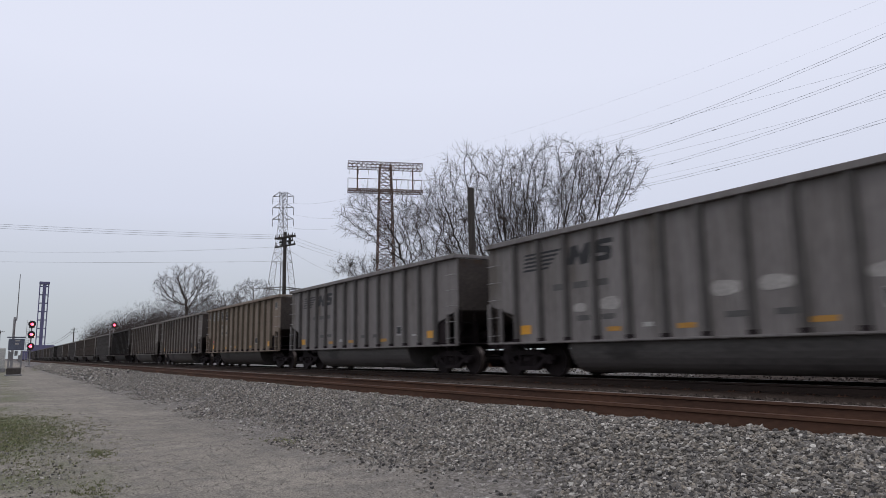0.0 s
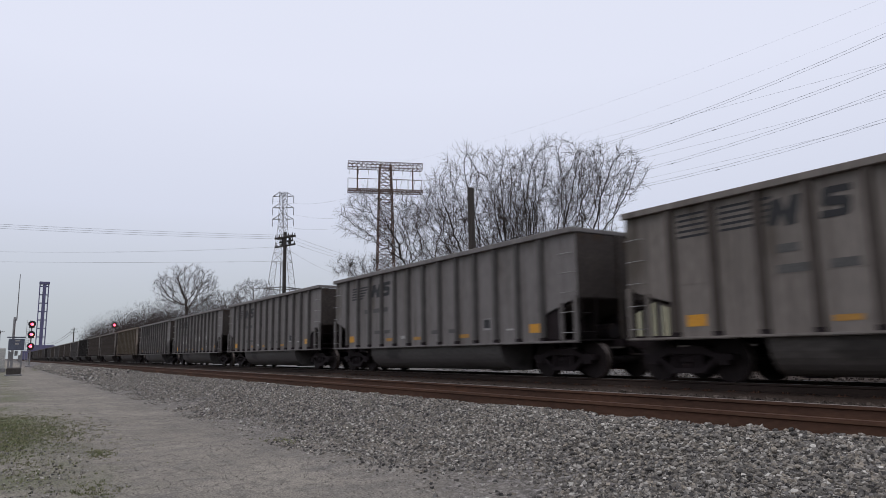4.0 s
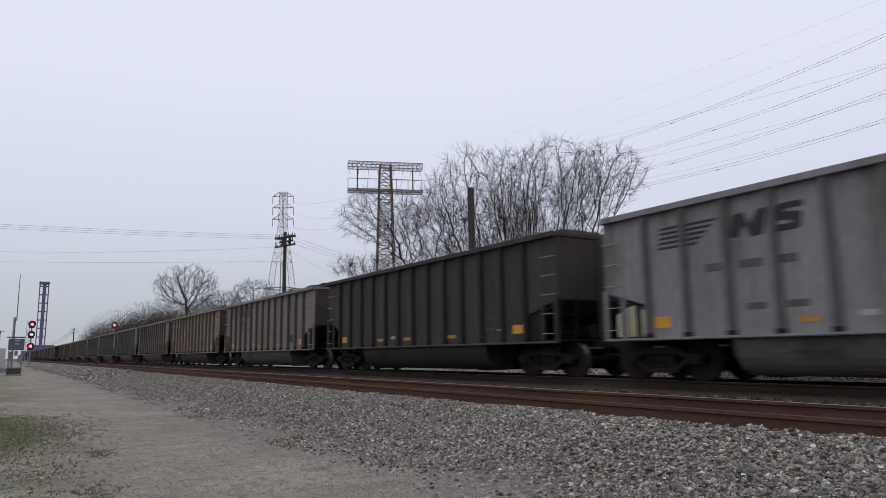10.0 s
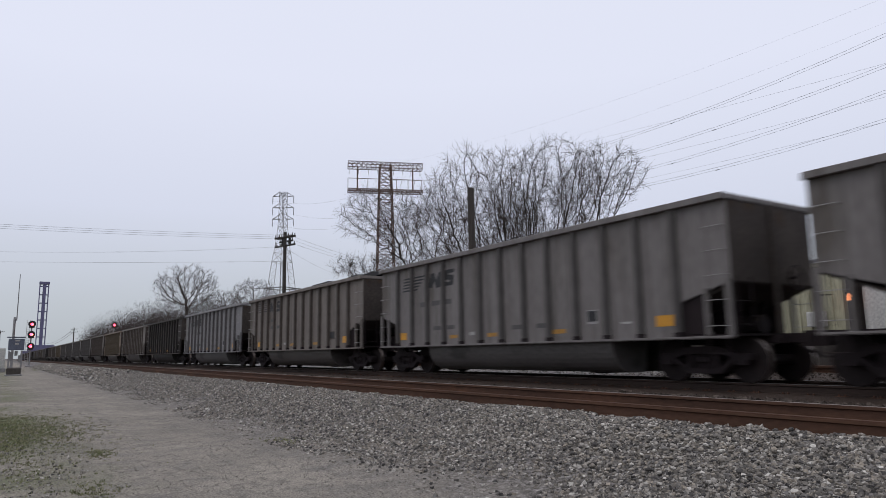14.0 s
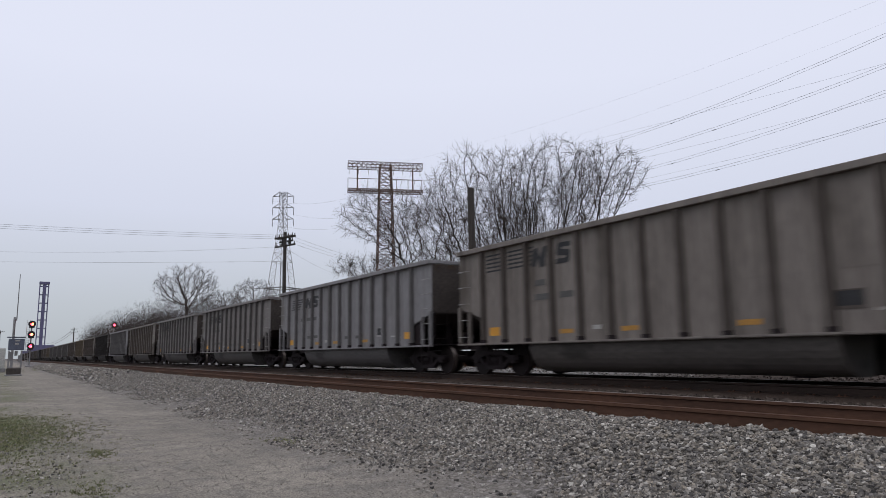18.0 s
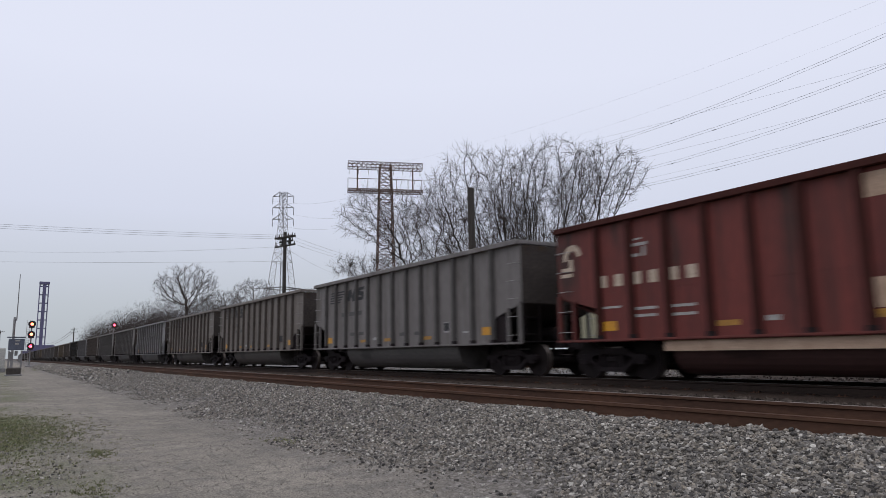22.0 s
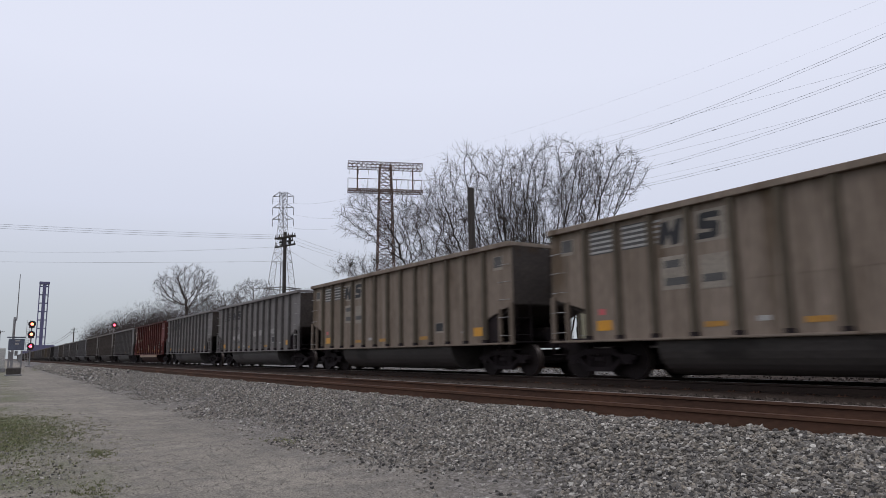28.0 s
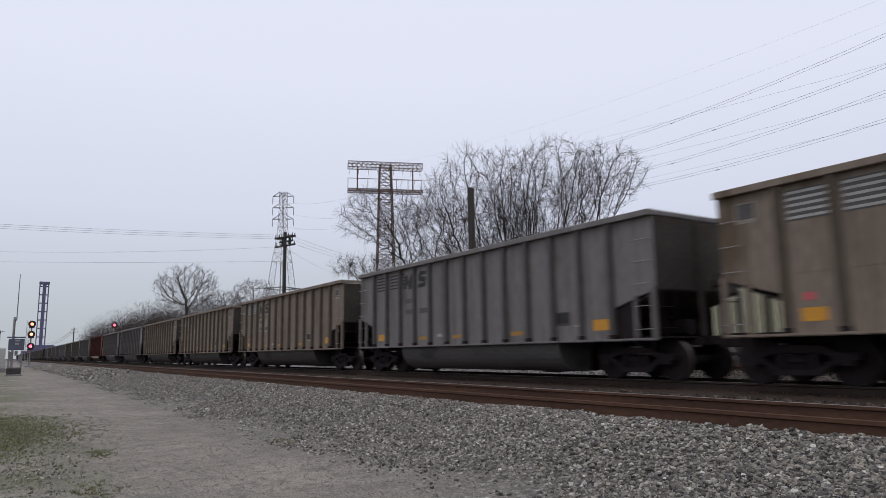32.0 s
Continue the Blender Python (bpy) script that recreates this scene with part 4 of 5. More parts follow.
# ---- poles and cables ----
def cable(name, p, q, sag, r, label, group="overhead cables", clamp=None):
    p, q = Vector(p), Vector(q)
    n = 28
    mid = (p + q) / 2
    bm = bmesh.new()
    rings = []
    for i in range(n + 1):
        t = i / n
        c = p.lerp(q, t) - Vector((0, 0, sag * 4 * t * (1 - t)))
        d = (q - p).normalized()
        u = d.orthogonal().normalized()
        w = d.cross(u)
        rings.append([bm.verts.new(c + r * (math.cos(a) * u + math.sin(a) * w)) for a in (0, 2.094, 4.189)])
    for a, b in zip(rings, rings[1:]):
        for k in range(3):
            bm.faces.new((a[k], a[(k + 1) % 3], b[(k + 1) % 3], b[k]))
    bm.faces.new(rings[0][::-1])
    bm.faces.new(rings[-1])
    ob = new(name, finish(name, bm, M["wire"], smooth=True))
    tagged(ob, label, "cable", group)
    if clamp is not None:
        t = clamp
        c = p.lerp(q, t) - Vector((0, 0, sag * 4 * t * (1 - t)))
        d = (q - p).normalized()
        bm = bmesh.new()
        rod(bm, c - 0.2 * d, c + 0.2 * d, r * 2.2, n=6)
        part("vibration_damper", bm, M["hood"], ob)


def wood_pole(at, top, r, arms, label, turn, mat="pole"):
    t = thing("utility_pole", label, "utility pole", at=at, rz=turn)
    bm = bmesh.new()
    rod(bm, (0, 0, -0.2), (0, 0, top), r * 1.2, r * 0.85, n=10)
    part("pole", bm, M[mat], t)
    for z, half, dy in arms:
        bm = bmesh.new()
        box(bm, -half, half, dy - 0.06, dy + 0.06, z - 0.07, z + 0.07)
        part("cross_arm", bm, M[mat], t, bevel=0.01)
        for k in (-0.92, -0.5, 0.5, 0.92):
            bm = bmesh.new()
            rod(bm, (k * half, dy, z + 0.07), (k * half, dy, z + 0.28), 0.05, 0.03, n=6)
            part("insulator", bm, M["hood"], t)
    return t


p1 = wood_pole((-56.2, 20.2, 0.3), 11.55, 0.16, [(11.1, 1.25, 0.12), (11.1, 1.25, -0.12), (10.75, 0.9, 0.12), (10.35, 1.35, 0.0)], "dark wooden utility pole with double cross-arms", 74 - 90 + 35)
for k in (-0.5, 0.45):
    bm = bmesh.new()
    rod(bm, (k, 0.16, 10.5), (k, 0.16, 11.0), 0.13, 0.12, n=10)
    part("transformer", bm, M["hood"], p1, "small dark pole-top can")
wood_pole((-308, 24.0, 0), 13.2, 0.22, [(12.6, 1.5, 0.0), (11.4, 1.5, 0.0)], "distant wooden utility pole beside the line", 60)
wood_pole((-240, -0.6, 0), 9.6, 0.2, [(9.2, 1.2, 0.0)], "distant wooden utility pole", 80)
post = thing("wooden_post", "thick dark weathered wooden post among bare trees", "post", at=(-27.15, 19.47, 0.2))
bm = bmesh.new()
rod(bm, (0, 0, -0.1), (0, 0, 9.28), 0.19, 0.165, n=12)
part("pole", bm, M["pole"], post)

POLE = Vector((-56.2, 20.2, 0))
for dx, z0, z1, zz in ((-1.1, 11.42, 12.36, 0.0), (0.0, 11.42, 12.34, 0.0), (1.1, 11.42, 12.30, 0.0)):
    cable("power_cable", POLE + Vector((dx, 0, z0)), (-68.0 + dx, -20.0, z1), 0.35, 0.010, "thin dark power cable crossing above the tracks")
    cable("power_cable", POLE + Vector((dx, 0, z0)), (-67.0 + dx, 42.0, 10.2 + zz), 0.5, 0.009, "thin dark power cable behind the train")
cable("service_cable", POLE + Vector((0, 0, 10.6)), (-70.0, -22.0, 10.45), 0.9, 0.008, "thin dark service cable crossing above the tracks", clamp=0.3)
cable("service_cable", POLE + Vector((0, 0, 9.3)), (-70.0, -22.0, 9.05), 0.35, 0.008, "thin dark service cable crossing above the tracks", clamp=0.1)
cable("service_cable", POLE + Vector((0, 0, 10.5)), (-90.0, 47.0, 12.5), 1.2, 0.008, "thin dark service cable behind the train")
cable("service_cable", (-308, 24, 12.8), (-560, 24, 12), 2.5, 0.08, "distant dark drooping overhead cable")
cable("service_cable", (-308, 24, 11.6), (-560, 24, 11), 2.5, 0.08, "distant dark drooping overhead cable")
FAINT = ((30.0, 25.04, 23.6), (25.8, 21.75, 20.87), (23.0, 19.43, 18.86))
HAIR = ((30.9, 25.3, 25.2), (28.5, 23.3, 23.4))
HOLD = (38.7, 34.4, 33.4, 30.9, 29.8, 21.2)
# the high line that passes behind the trees, two conductors to a bundle
def high_span(y, knots, x0, x1, r, label, clamp_x=None, name="conductor"):
    """A cable along x whose curve passes three knots (x, z)."""
    (xa, za), (xb, zb), (xc, zc) = knots
    c = ((zc - za) / (xc - xa) - (zb - za) / (xb - xa)) / (xc - xb)
    s = (zb - za) / (xb - xa) - c * (xa + xb)
    def z(x):
        return za + s * (x - xa) + c * (x * x - xa * xa)
    cable(name, (x0, y, z(x0)), (x1, y, z(x1)), c * (x1 - x0) ** 2 / 4, r, label, clamp=None if clamp_x is None else (clamp_x - x0) / (x1 - x0))


for za, zb, zc, cx in ((28.2, 21.60, 22.41, -37.9), (26.0, 19.72, 20.22, -33.7), (25.6, 17.86, 18.44, -38.2), (24.4, 16.28, 16.47, -33.7)):
    for s in (0.0, 0.22):
        high_span(50.0, ((-91.0, za + s), (-38.0, zb + s), (-20.2, zc + s)), -91.0, 45.0, 0.012, "thin grey high-voltage conductor in the sky", cx if s == 0 else None)
for k in FAINT:
    high_span(58.0, ((-91.0, k[0]), (-42.5, k[1]), (-23.2, k[2])), -91.0, 45.0, 0.009, "fainter high-voltage conductor in the sky")
for k in HAIR:
    high_span(50.0, ((-91.0, k[0]), (-27.0, k[1]), (-20.5, k[2])), -91.0, 45.0, 0.004, "hair-thin ground wire in the sky", name="ground_wire")
# the next pylon of the high line stands out of view
def build_side_tower():
    t = thing("lattice_pylon", "rust-brown lattice pylon further along the high line", "pylon", at=(45.0, 51.0, 0))
    bm = bmesh.new()
    lattice_mast(bm, [(z, 0.95 + (40 - z) * 0.04) for z in range(0, 44, 4)], 0, 0.13, 0.075)
    part("mast", bm, M["rusty"], t)
    for z in HOLD:
        bm = bmesh.new()
        truss_arm(bm, (0, -4.5, z), (0, 8.5, z), 0.5, 1.2, 10)
        part("cross_arm", bm, M["rusty"], t)


build_side_tower()
for y, z in ((46.8, 34.9), (50.6, 32.4), (46.8, 29.9)):
    cable("conductor", (-137.0, y, z - 1.2), (-92.5, y + 2, z - 7.5), 1.6, 0.011, "thin grey conductor between the pylons")


# ---- bare trees ----
class Wood:
    """Collects tapered three- or five-sided branches for from_pydata."""
    def __init__(self):
        self.v, self.f = [], []

    def tube(self, pts, radii, n):
        base = len(self.v)
        for i, (p, r) in enumerate(zip(pts, radii)):
            d = (pts[min(i + 1, len(pts) - 1)] - pts[max(i - 1, 0)]).normalized()
            u = d.orthogonal().normalized()
            w = d.cross(u)
            for k in range(n):
                a = 2 * math.pi * k / n
                self.v.append(tuple(p + r * (math.cos(a) * u + math.sin(a) * w)))
        for i in range(len(pts) - 1):
            for k in range(n):
                a, b = base + i * n + k, base + i * n + (k + 1) % n
                self.f.append((a, b, b + n, a + n))

    def spike(self, p, q, r):
        base = len(self.v)
        d = (q - p).normalized()
        u = d.orthogonal().normalized()
        w = d.cross(u)
        for a in (0.0, 2.094, 4.189):
            self.v.append(tuple(p + r * (math.cos(a) * u + math.sin(a) * w)))
        self.v.append(tuple(q))
        self.f += [(base, base + 1, base + 3), (base + 1, base + 2, base + 3), (base + 2, base, base + 3)]


def crown_points(rng, lobes, count):
    """Places that the twigs strive for: spread through rounded lobes (x, y, z, radius, half height), thinner inside and in drifting gaps."""
    size = np.array([r * r * h for _, _, _, r, h in lobes])
    share = rng.choice(len(lobes), count * 2, p=size / size.sum())
    d = rng.normal(size=(count * 2, 3))
    d /= np.linalg.norm(d, axis=1)[:, None]
    d *= (rng.random(count * 2) ** 0.33)[:, None]
    c = np.array([q[:3] for q in lobes])[share]
    k = np.array([(q[3], q[3], q[4]) for q in lobes])[share]
    p = c + d * k
    gap = np.array([noise.noise((a * 0.45, b * 0.45, e * 0.45)) for a, b, e in p])
    p = p[(gap > -0.22) & (p[:, 2] > 0.8)]
    return p[:count]


def branching(rng, roots, goals, step, kill, wander, rounds=150):
    """Limbs that grow step by step towards the nearest open goals, as branches seek light."""
    at, parent = [np.array(r[0], float) for r in roots], [-1] * len(roots)
    tips = []
    for k, (base, tip) in enumerate(roots):
        base, tip = np.array(base, float), np.array(tip, float)
        n = max(2, int(np.linalg.norm(tip - base) / step))
        last = k
        side = rng.normal(size=3) * 0.16
        for i in range(1, n + 1):
            at.append(base + (tip - base) * i / n + side * math.sin(2.2 * math.pi * i / n) + rng.normal(size=3) * 0.03)
            parent.append(last)
            last = len(at) - 1
        tips.append(last)
    pts = np.array(at)
    gone = np.zeros(len(goals), bool)
    near = np.full(len(goals), 1e9)
    who = np.zeros(len(goals), int)
    def look_at(start):
        for i0 in range(start, len(pts), 400):
            d = np.linalg.norm(goals[:, None, :] - pts[None, i0:i0 + 400, :], axis=2)
            b = d.argmin(1)
            m = d[np.arange(len(goals)), b]
            better = m < near
            near[better], who[better] = m[better], b[better] + i0
    look_at(0)
    for _ in range(rounds):
        gone |= near < kill
        live = np.nonzero(~gone)[0]
        if len(live) == 0:
            break
        pull = np.zeros_like(pts)
        v = goals[live] - pts[who[live]]
        np.add.at(pull, who[live], v / np.linalg.norm(v, axis=1)[:, None])
        grown = np.unique(who[live])
        d = pull[grown] / np.maximum(1e-6, np.linalg.norm(pull[grown], axis=1))[:, None] + rng.normal(size=(len(grown), 3)) * wander
        fresh = pts[grown] + step * d / np.linalg.norm(d, axis=1)[:, None]
        start = len(pts)
        pts = np.vstack([pts, fresh])
        parent += grown.tolist()
        look_at(start)
    return pts, parent


def bare_tree(label, at, roots, lobes, seed, count=1100, step=0.27, kill=0.33, tip=0.0085, thick=0.2, twig_size=(0.35, 0.95), twigs_each=3, droop=0.0, group="bare trees behind the train", wander=0.13, power=2.5):
    """roots: (foot, first fork) pairs; lobes: the crown's rounded masses; all in the world."""
    far = group.startswith("distant")
    rng = np.random.default_rng(seed)
    r2 = random.Random(seed)
    pts, parent = branching(rng, roots, crown_points(rng, lobes, count), step, kill, wander)
    n = len(pts)
    kids = [[] for _ in range(n)]
    for i, p in enumerate(parent):
        if p >= 0:
            kids[p].append(i)
    mass = np.zeros(n)
    for i in range(n - 1, -1, -1):
        mass[i] = max(mass[i], tip ** power)
        if parent[i] >= 0:
            mass[parent[i]] += mass[i]
    rad = np.minimum(mass ** (1 / power), thick).tolist()
    base = Vector(at)
    places = [Vector(p) - base for p in pts.tolist()]
    limbs, twigs = Wood(), Wood()
    starts = [(-1, i) for i in range(len(roots))]
    while starts:
        p, i = starts.pop()
        run = [i] if p < 0 else [p, i]
        while kids[i]:
            order = sorted(kids[i], key=lambda q: -mass[q])
            starts += [(i, q) for q in order[1:]]
            i = order[0]
            run.append(i)
        if len(run) < 2:
            continue
        radii = [rad[q] for q in run]
        if p >= 0:
            radii[0] = radii[1]
        big = max(radii) > 3.2 * tip
        (limbs if big else twigs).tube([places[q] for q in run], radii, 6 if max(radii) > 0.06 else 4 if big else 3)
    for i in range(n):
        if parent[i] < 0 or rad[i] > tip * 3.0:
            continue
        axis = (places[i] - places[parent[i]]).normalized()
        for _ in range(twigs_each):
            if r2.random() < 0.25:
                continue
            d = (axis * 1.0 + Vector((r2.gauss(0, 0.55), r2.gauss(0, 0.55), r2.gauss(0.15, 0.5) - droop))).normalized()
            length = r2.uniform(*twig_size)
            a = places[i]
            b = a + d * length * 0.5
            d = (d + Vector((r2.gauss(0, 0.28), r2.gauss(0, 0.28), r2.gauss(0.05, 0.28) - droop * 1.2))).normalized()
            twigs.tube([a, b], [tip * 0.85, tip * 0.7], 3)
            twigs.spike(b, b + d * length * 0.5, tip * 0.7)
    t = thing("bare_tree", label, "tree", group, at=at)
    for nm, wood, mat in (("trunk", limbs, M["far_twig"] if far else M["bark"]), ("crown", twigs, M["far_twig"] if far else M["twig"])):
        o = new(nm, raw(nm, wood.v, wood.f, mat))
        o.parent = t
    return t


# the clump behind the train: fans of limbs that open upwards and to the sides
bare_tree("tall bare tree with a dense spreading winter crown", (-33.9, 26.2, 0), [((-33.9, 26.2, -0.1), (-33.9, 25.9, 4.2)), ((-34.2, 26.5, -0.1), (-34.6, 25.6, 4.4)), ((-33.7, 26.7, -0.1), (-33.4, 26.5, 4.6))],
          [(-34.1, 24.5, 11.3, 2.8, 3.3), (-34.2, 25.4, 8.4, 3.4, 3.2), (-35.6, 23.2, 10.4, 1.9, 2.4)], 31, 2300)
bare_tree("tall bare tree with several curving trunks", (-35.2, 29.4, 0), [((-35.2, 29.4, -0.1), (-35.2, 29.2, 4.2)), ((-35.5, 29.1, -0.1), (-35.6, 28.6, 4.6)), ((-34.9, 29.8, -0.1), (-34.6, 29.6, 4.4))],
          [(-35.1, 28.5, 11.7, 3.1, 3.5), (-35.2, 29.3, 8.4, 2.6, 2.4)], 32, 1500)
bare_tree("tall bare tree with dense upswept branches", (-33.4, 29.7, 0), [((-33.4, 29.7, -0.1), (-33.3, 29.8, 4.0)), ((-33.1, 29.9, -0.1), (-32.8, 30.2, 4.4)), ((-33.7, 29.4, -0.1), (-33.8, 29.2, 4.4))],
          [(-32.3, 30.1, 11.8, 3.3, 3.5), (-32.8, 30.0, 8.6, 2.4, 2.4)], 33, 2100)
bare_tree("leaning bare tree with long slanting branches", (-34.4, 32.2, 0), [((-34.4, 32.2, -0.1), (-34.2, 32.6, 4.4)), ((-34.1, 32.0, -0.1), (-33.6, 32.8, 4.8)), ((-34.0, 32.5, -0.1), (-33.2, 33.3, 5.2))],
          [(-32.4, 34.3, 13.1, 3.0, 2.8), (-33.4, 33.4, 9.8, 2.6, 2.9), (-31.5, 36.0, 13.4, 1.8, 1.7)], 34, 2300)
bare_tree("tangled bare tree at the back of the clump", (-37.2, 31.4, 0), [((-37.2, 31.4, -0.1), (-37.2, 31.4, 3.4)), ((-37.6, 31.0, -0.1), (-38.2, 30.4, 3.8))],
          [(-37.2, 31.4, 9.4, 5.0, 3.6), (-40.2, 29.2, 9.2, 3.0, 3.6)], 35, 1700)
bare_tree("gnarled bare tree with drooping twigs before the pylon", (-43.3, 26.0, 0), [((-43.3, 26.0, -0.1), (-43.8, 25.6, 7.6)), ((-43.0, 26.3, -0.1), (-42.6, 26.5, 6.6))],
          [(-44.5, 23.3, 11.5, 3.3, 2.1), (-43.0, 26.0, 10.0, 2.7, 2.6)], 36, 1500, step=0.30, kill=0.42, twig_size=(0.5, 1.3), droop=0.30, wander=0.34, tip=0.0095, power=2.05)
bare_tree("tangled bare tree between the pylon and the wooden post", (-39.0, 25.6, 0), [((-39.0, 25.6, -0.1), (-39.2, 25.4, 5.0)), ((-38.6, 26.0, -0.1), (-38.2, 26.0, 5.4))],
          [(-39.4, 25.0, 10.2, 2.6, 2.6), (-39.6, 24.2, 8.2, 2.6, 1.8)], 38, 1200, wander=0.26)
bare_tree("low bare thicket beneath the pylon", (-44.6, 22.8, 0), [((-44.6, 22.8, -0.1), (-44.5, 22.9, 4.6)), ((-44.2, 23.3, -0.1), (-43.8, 23.6, 4.8))],
          [(-44.5, 22.4, 7.5, 2.8, 1.0)], 37, 700, step=0.25, wander=0.32, droop=0.1)
FARG = "distant bare trees"
bare_tree("broad bare tree standing above the distant thicket", (-124.6, 27.2, 0), [((-124.6, 27.2, -0.1), (-124.6, 27.1, 9.0))],
          [(-124.0, 26.9, 13.2, 6.0, 4.2)], 41, 1500, step=0.42, kill=0.6, tip=0.018, thick=0.38, twig_size=(0.5, 1.2), group=FARG, power=2.1)
bare_tree("bare spreading tree near the transmission tower", (-99.2, 31.2, 0), [((-99.2, 31.2, -0.1), (-99.1, 31.1, 6.4))],
          [(-99.0, 31.0, 9.6, 3.7, 2.9)], 42, 1500, step=0.32, kill=0.42, tip=0.014, thick=0.26, twig_size=(0.4, 1.0), group=FARG, power=2.15)
bare_tree("bare tree beside the distant thicket", (-118.0, 31.0, 0), [((-118.0, 31.0, -0.1), (-118.0, 31.0, 5.0))],
          [(-118.0, 31.0, 8.4, 4.8, 4.0)], 43, 1500, step=0.4, kill=0.5, tip=0.017, thick=0.24, group=FARG)
bare_tree("bare tree behind the utility pole", (-84.0, 34.0, 0), [((-84.0, 34.0, -0.1), (-84.0, 34.0, 4.4))],
          [(-84.0, 34.0, 7.0, 4.2, 3.0)], 44, 1200, step=0.34, kill=0.42, tip=0.013, group=FARG)
bare_tree("bare tree behind the utility pole", (-74.0, 36.0, 0), [((-74.0, 36.0, -0.1), (-74.0, 36.0, 4.0))],
          [(-74.0, 36.0, 6.6, 4.0, 2.8)], 45, 1200, step=0.34, kill=0.42, tip=0.013, group=FARG)
bare_tree("small bare tree beyond the far track", (-62.0, 33.0, 0), [((-62.0, 33.0, -0.1), (-62.0, 33.0, 4.4))],
          [(-62.0, 33.0, 7.4, 3.2, 2.6)], 46, 1000, step=0.3, kill=0.4, tip=0.011, group=FARG)


def thicket():
    """The grey-brown winter wood along the line, too far to count."""
    rng = random.Random(5)
    limbs, twigs = Wood(), Wood()
    for k in range(540):
        x = rng.uniform(-290, -104)
        y = 24.5 + rng.random() ** 1.3 * 30
        h = (9.5 + 5.5 * rng.random()) * (0.78 + 0.22 * min(1, (-x - 100) / 70)) * min(1.0, (x + 330) / 75)
        base = Vector((x, y, -0.1))
        tilt = Vector((rng.uniform(-0.2, 0.2), rng.uniform(-0.2, 0.2), 1))
        limbs.tube([base, base + tilt * h * 0.45, base + tilt * h * 0.8], [0.09, 0.06, 0.03], 3)
        rh, rv = h * rng.uniform(0.32, 0.44), h * 0.50
        c = base + Vector((0, 0, h * 0.5))
        for j in range(450):
            d = Vector((rng.gauss(0, 1), rng.gauss(0, 1), rng.gauss(0, 1))).normalized()
            r = rng.random() ** 0.45
            p = c + Vector((d.x * rh * r, d.y * rh * r, d.z * rv * r))
            if p.z < 0.3:
                continue
            g = (d + Vector((rng.uniform(-0.8, 0.8), rng.uniform(-0.8, 0.8), rng.uniform(-0.2, 0.8)))).normalized()
            twigs.spike(p, p + g * rng.uniform(0.25, 0.8), 0.026)
    limbs.f += [tuple(i + len(limbs.v) for i in f) for f in twigs.f]
    limbs.v += twigs.v
    ob = new("thicket", raw("thicket", limbs.v, limbs.f, M["brush"]))
    tagged(ob, "grey-brown winter thicket along the railway", "woodland", kind="stuff")


thicket()


# ---- line-side equipment ----
def ring_plate(bm, ro, ri, x0, x1, n=24):
    rows = [[bm.verts.new((x, r * math.cos(2 * math.pi * i / n), r * math.sin(2 * math.pi * i / n))) for i in range(n)] for x, r in ((x0, ri), (x0, ro), (x1, ro), (x1, ri))]
    for a in range(4):
        p, q = rows[a], rows[(a + 1) % 4]
        for i in range(n):
            bm.faces.new((p[i], p[(i + 1) % n], q[(i + 1) % n], q[i]))


TURNING = []


def signal_head(mast, z, turns, x=0.0, y=0.0):
    """A signal head: a round target, a hood, and an added arm that turns a red or an amber roundel into view in place
    of separate lamps.
    """
    bm = bmesh.new()
    ring_plate(bm, 0.50, 0.22, 0.20, 0.24)
    head = part("signal_head", bm, M["hood"], mast, "round black signal target", at=(x, y, z))
    bm = bmesh.new()
    box(bm, -0.30, 0.06, -0.36, 0.36, -0.55, 0.36)
    part("lamp_case", bm, M["hood"], head, bevel=0.05)
    bm = bmesh.new()
    n = 14
    rows = []
    for xx, r in ((0.24, 0.25), (0.62, 0.25), (0.62, 0.23), (0.24, 0.23)):
        rows.append([bm.verts.new((xx, r * math.cos(math.pi * (1.15 * i / n - 0.075)), r * math.sin(math.pi * (1.15 * i / n - 0.075)))) for i in range(n + 1)])
    for a in range(4):
        p, q = rows[a], rows[(a + 1) % 4]
        for i in range(n):
            bm.faces.new((p[i], p[i + 1], q[i + 1], q[i]))
    part("hood", bm, M["hood"], head)
    bm = bmesh.new()
    rod(bm, (0.10, 0, 0), (0.16, 0, 0.0), 0.05, n=8)
    box(bm, 0.10, 0.13, -0.02, 0.02, 0.0, 0.22)
    box(bm, 0.10, 0.13, 0.0, 0.22, -0.02, 0.02)
    arm = part("roundel_arm", bm, M["hood"], mast, "added turning arm that swaps red and amber roundels", at=(x, y, z - 0.22))
    for mat, cy, cz in (("lit_red", 0.0, 0.20), ("lit_amber", 0.22, 0.0)):
        bm = bmesh.new()
        rod(bm, (0.13, cy, cz), (0.17, cy, cz), 0.205 if mat == "lit_red" else 0.20, n=20)
        part("roundel", bm, M[mat], arm)
    TURNING.append((arm, (x, y, z - 0.22), turns))


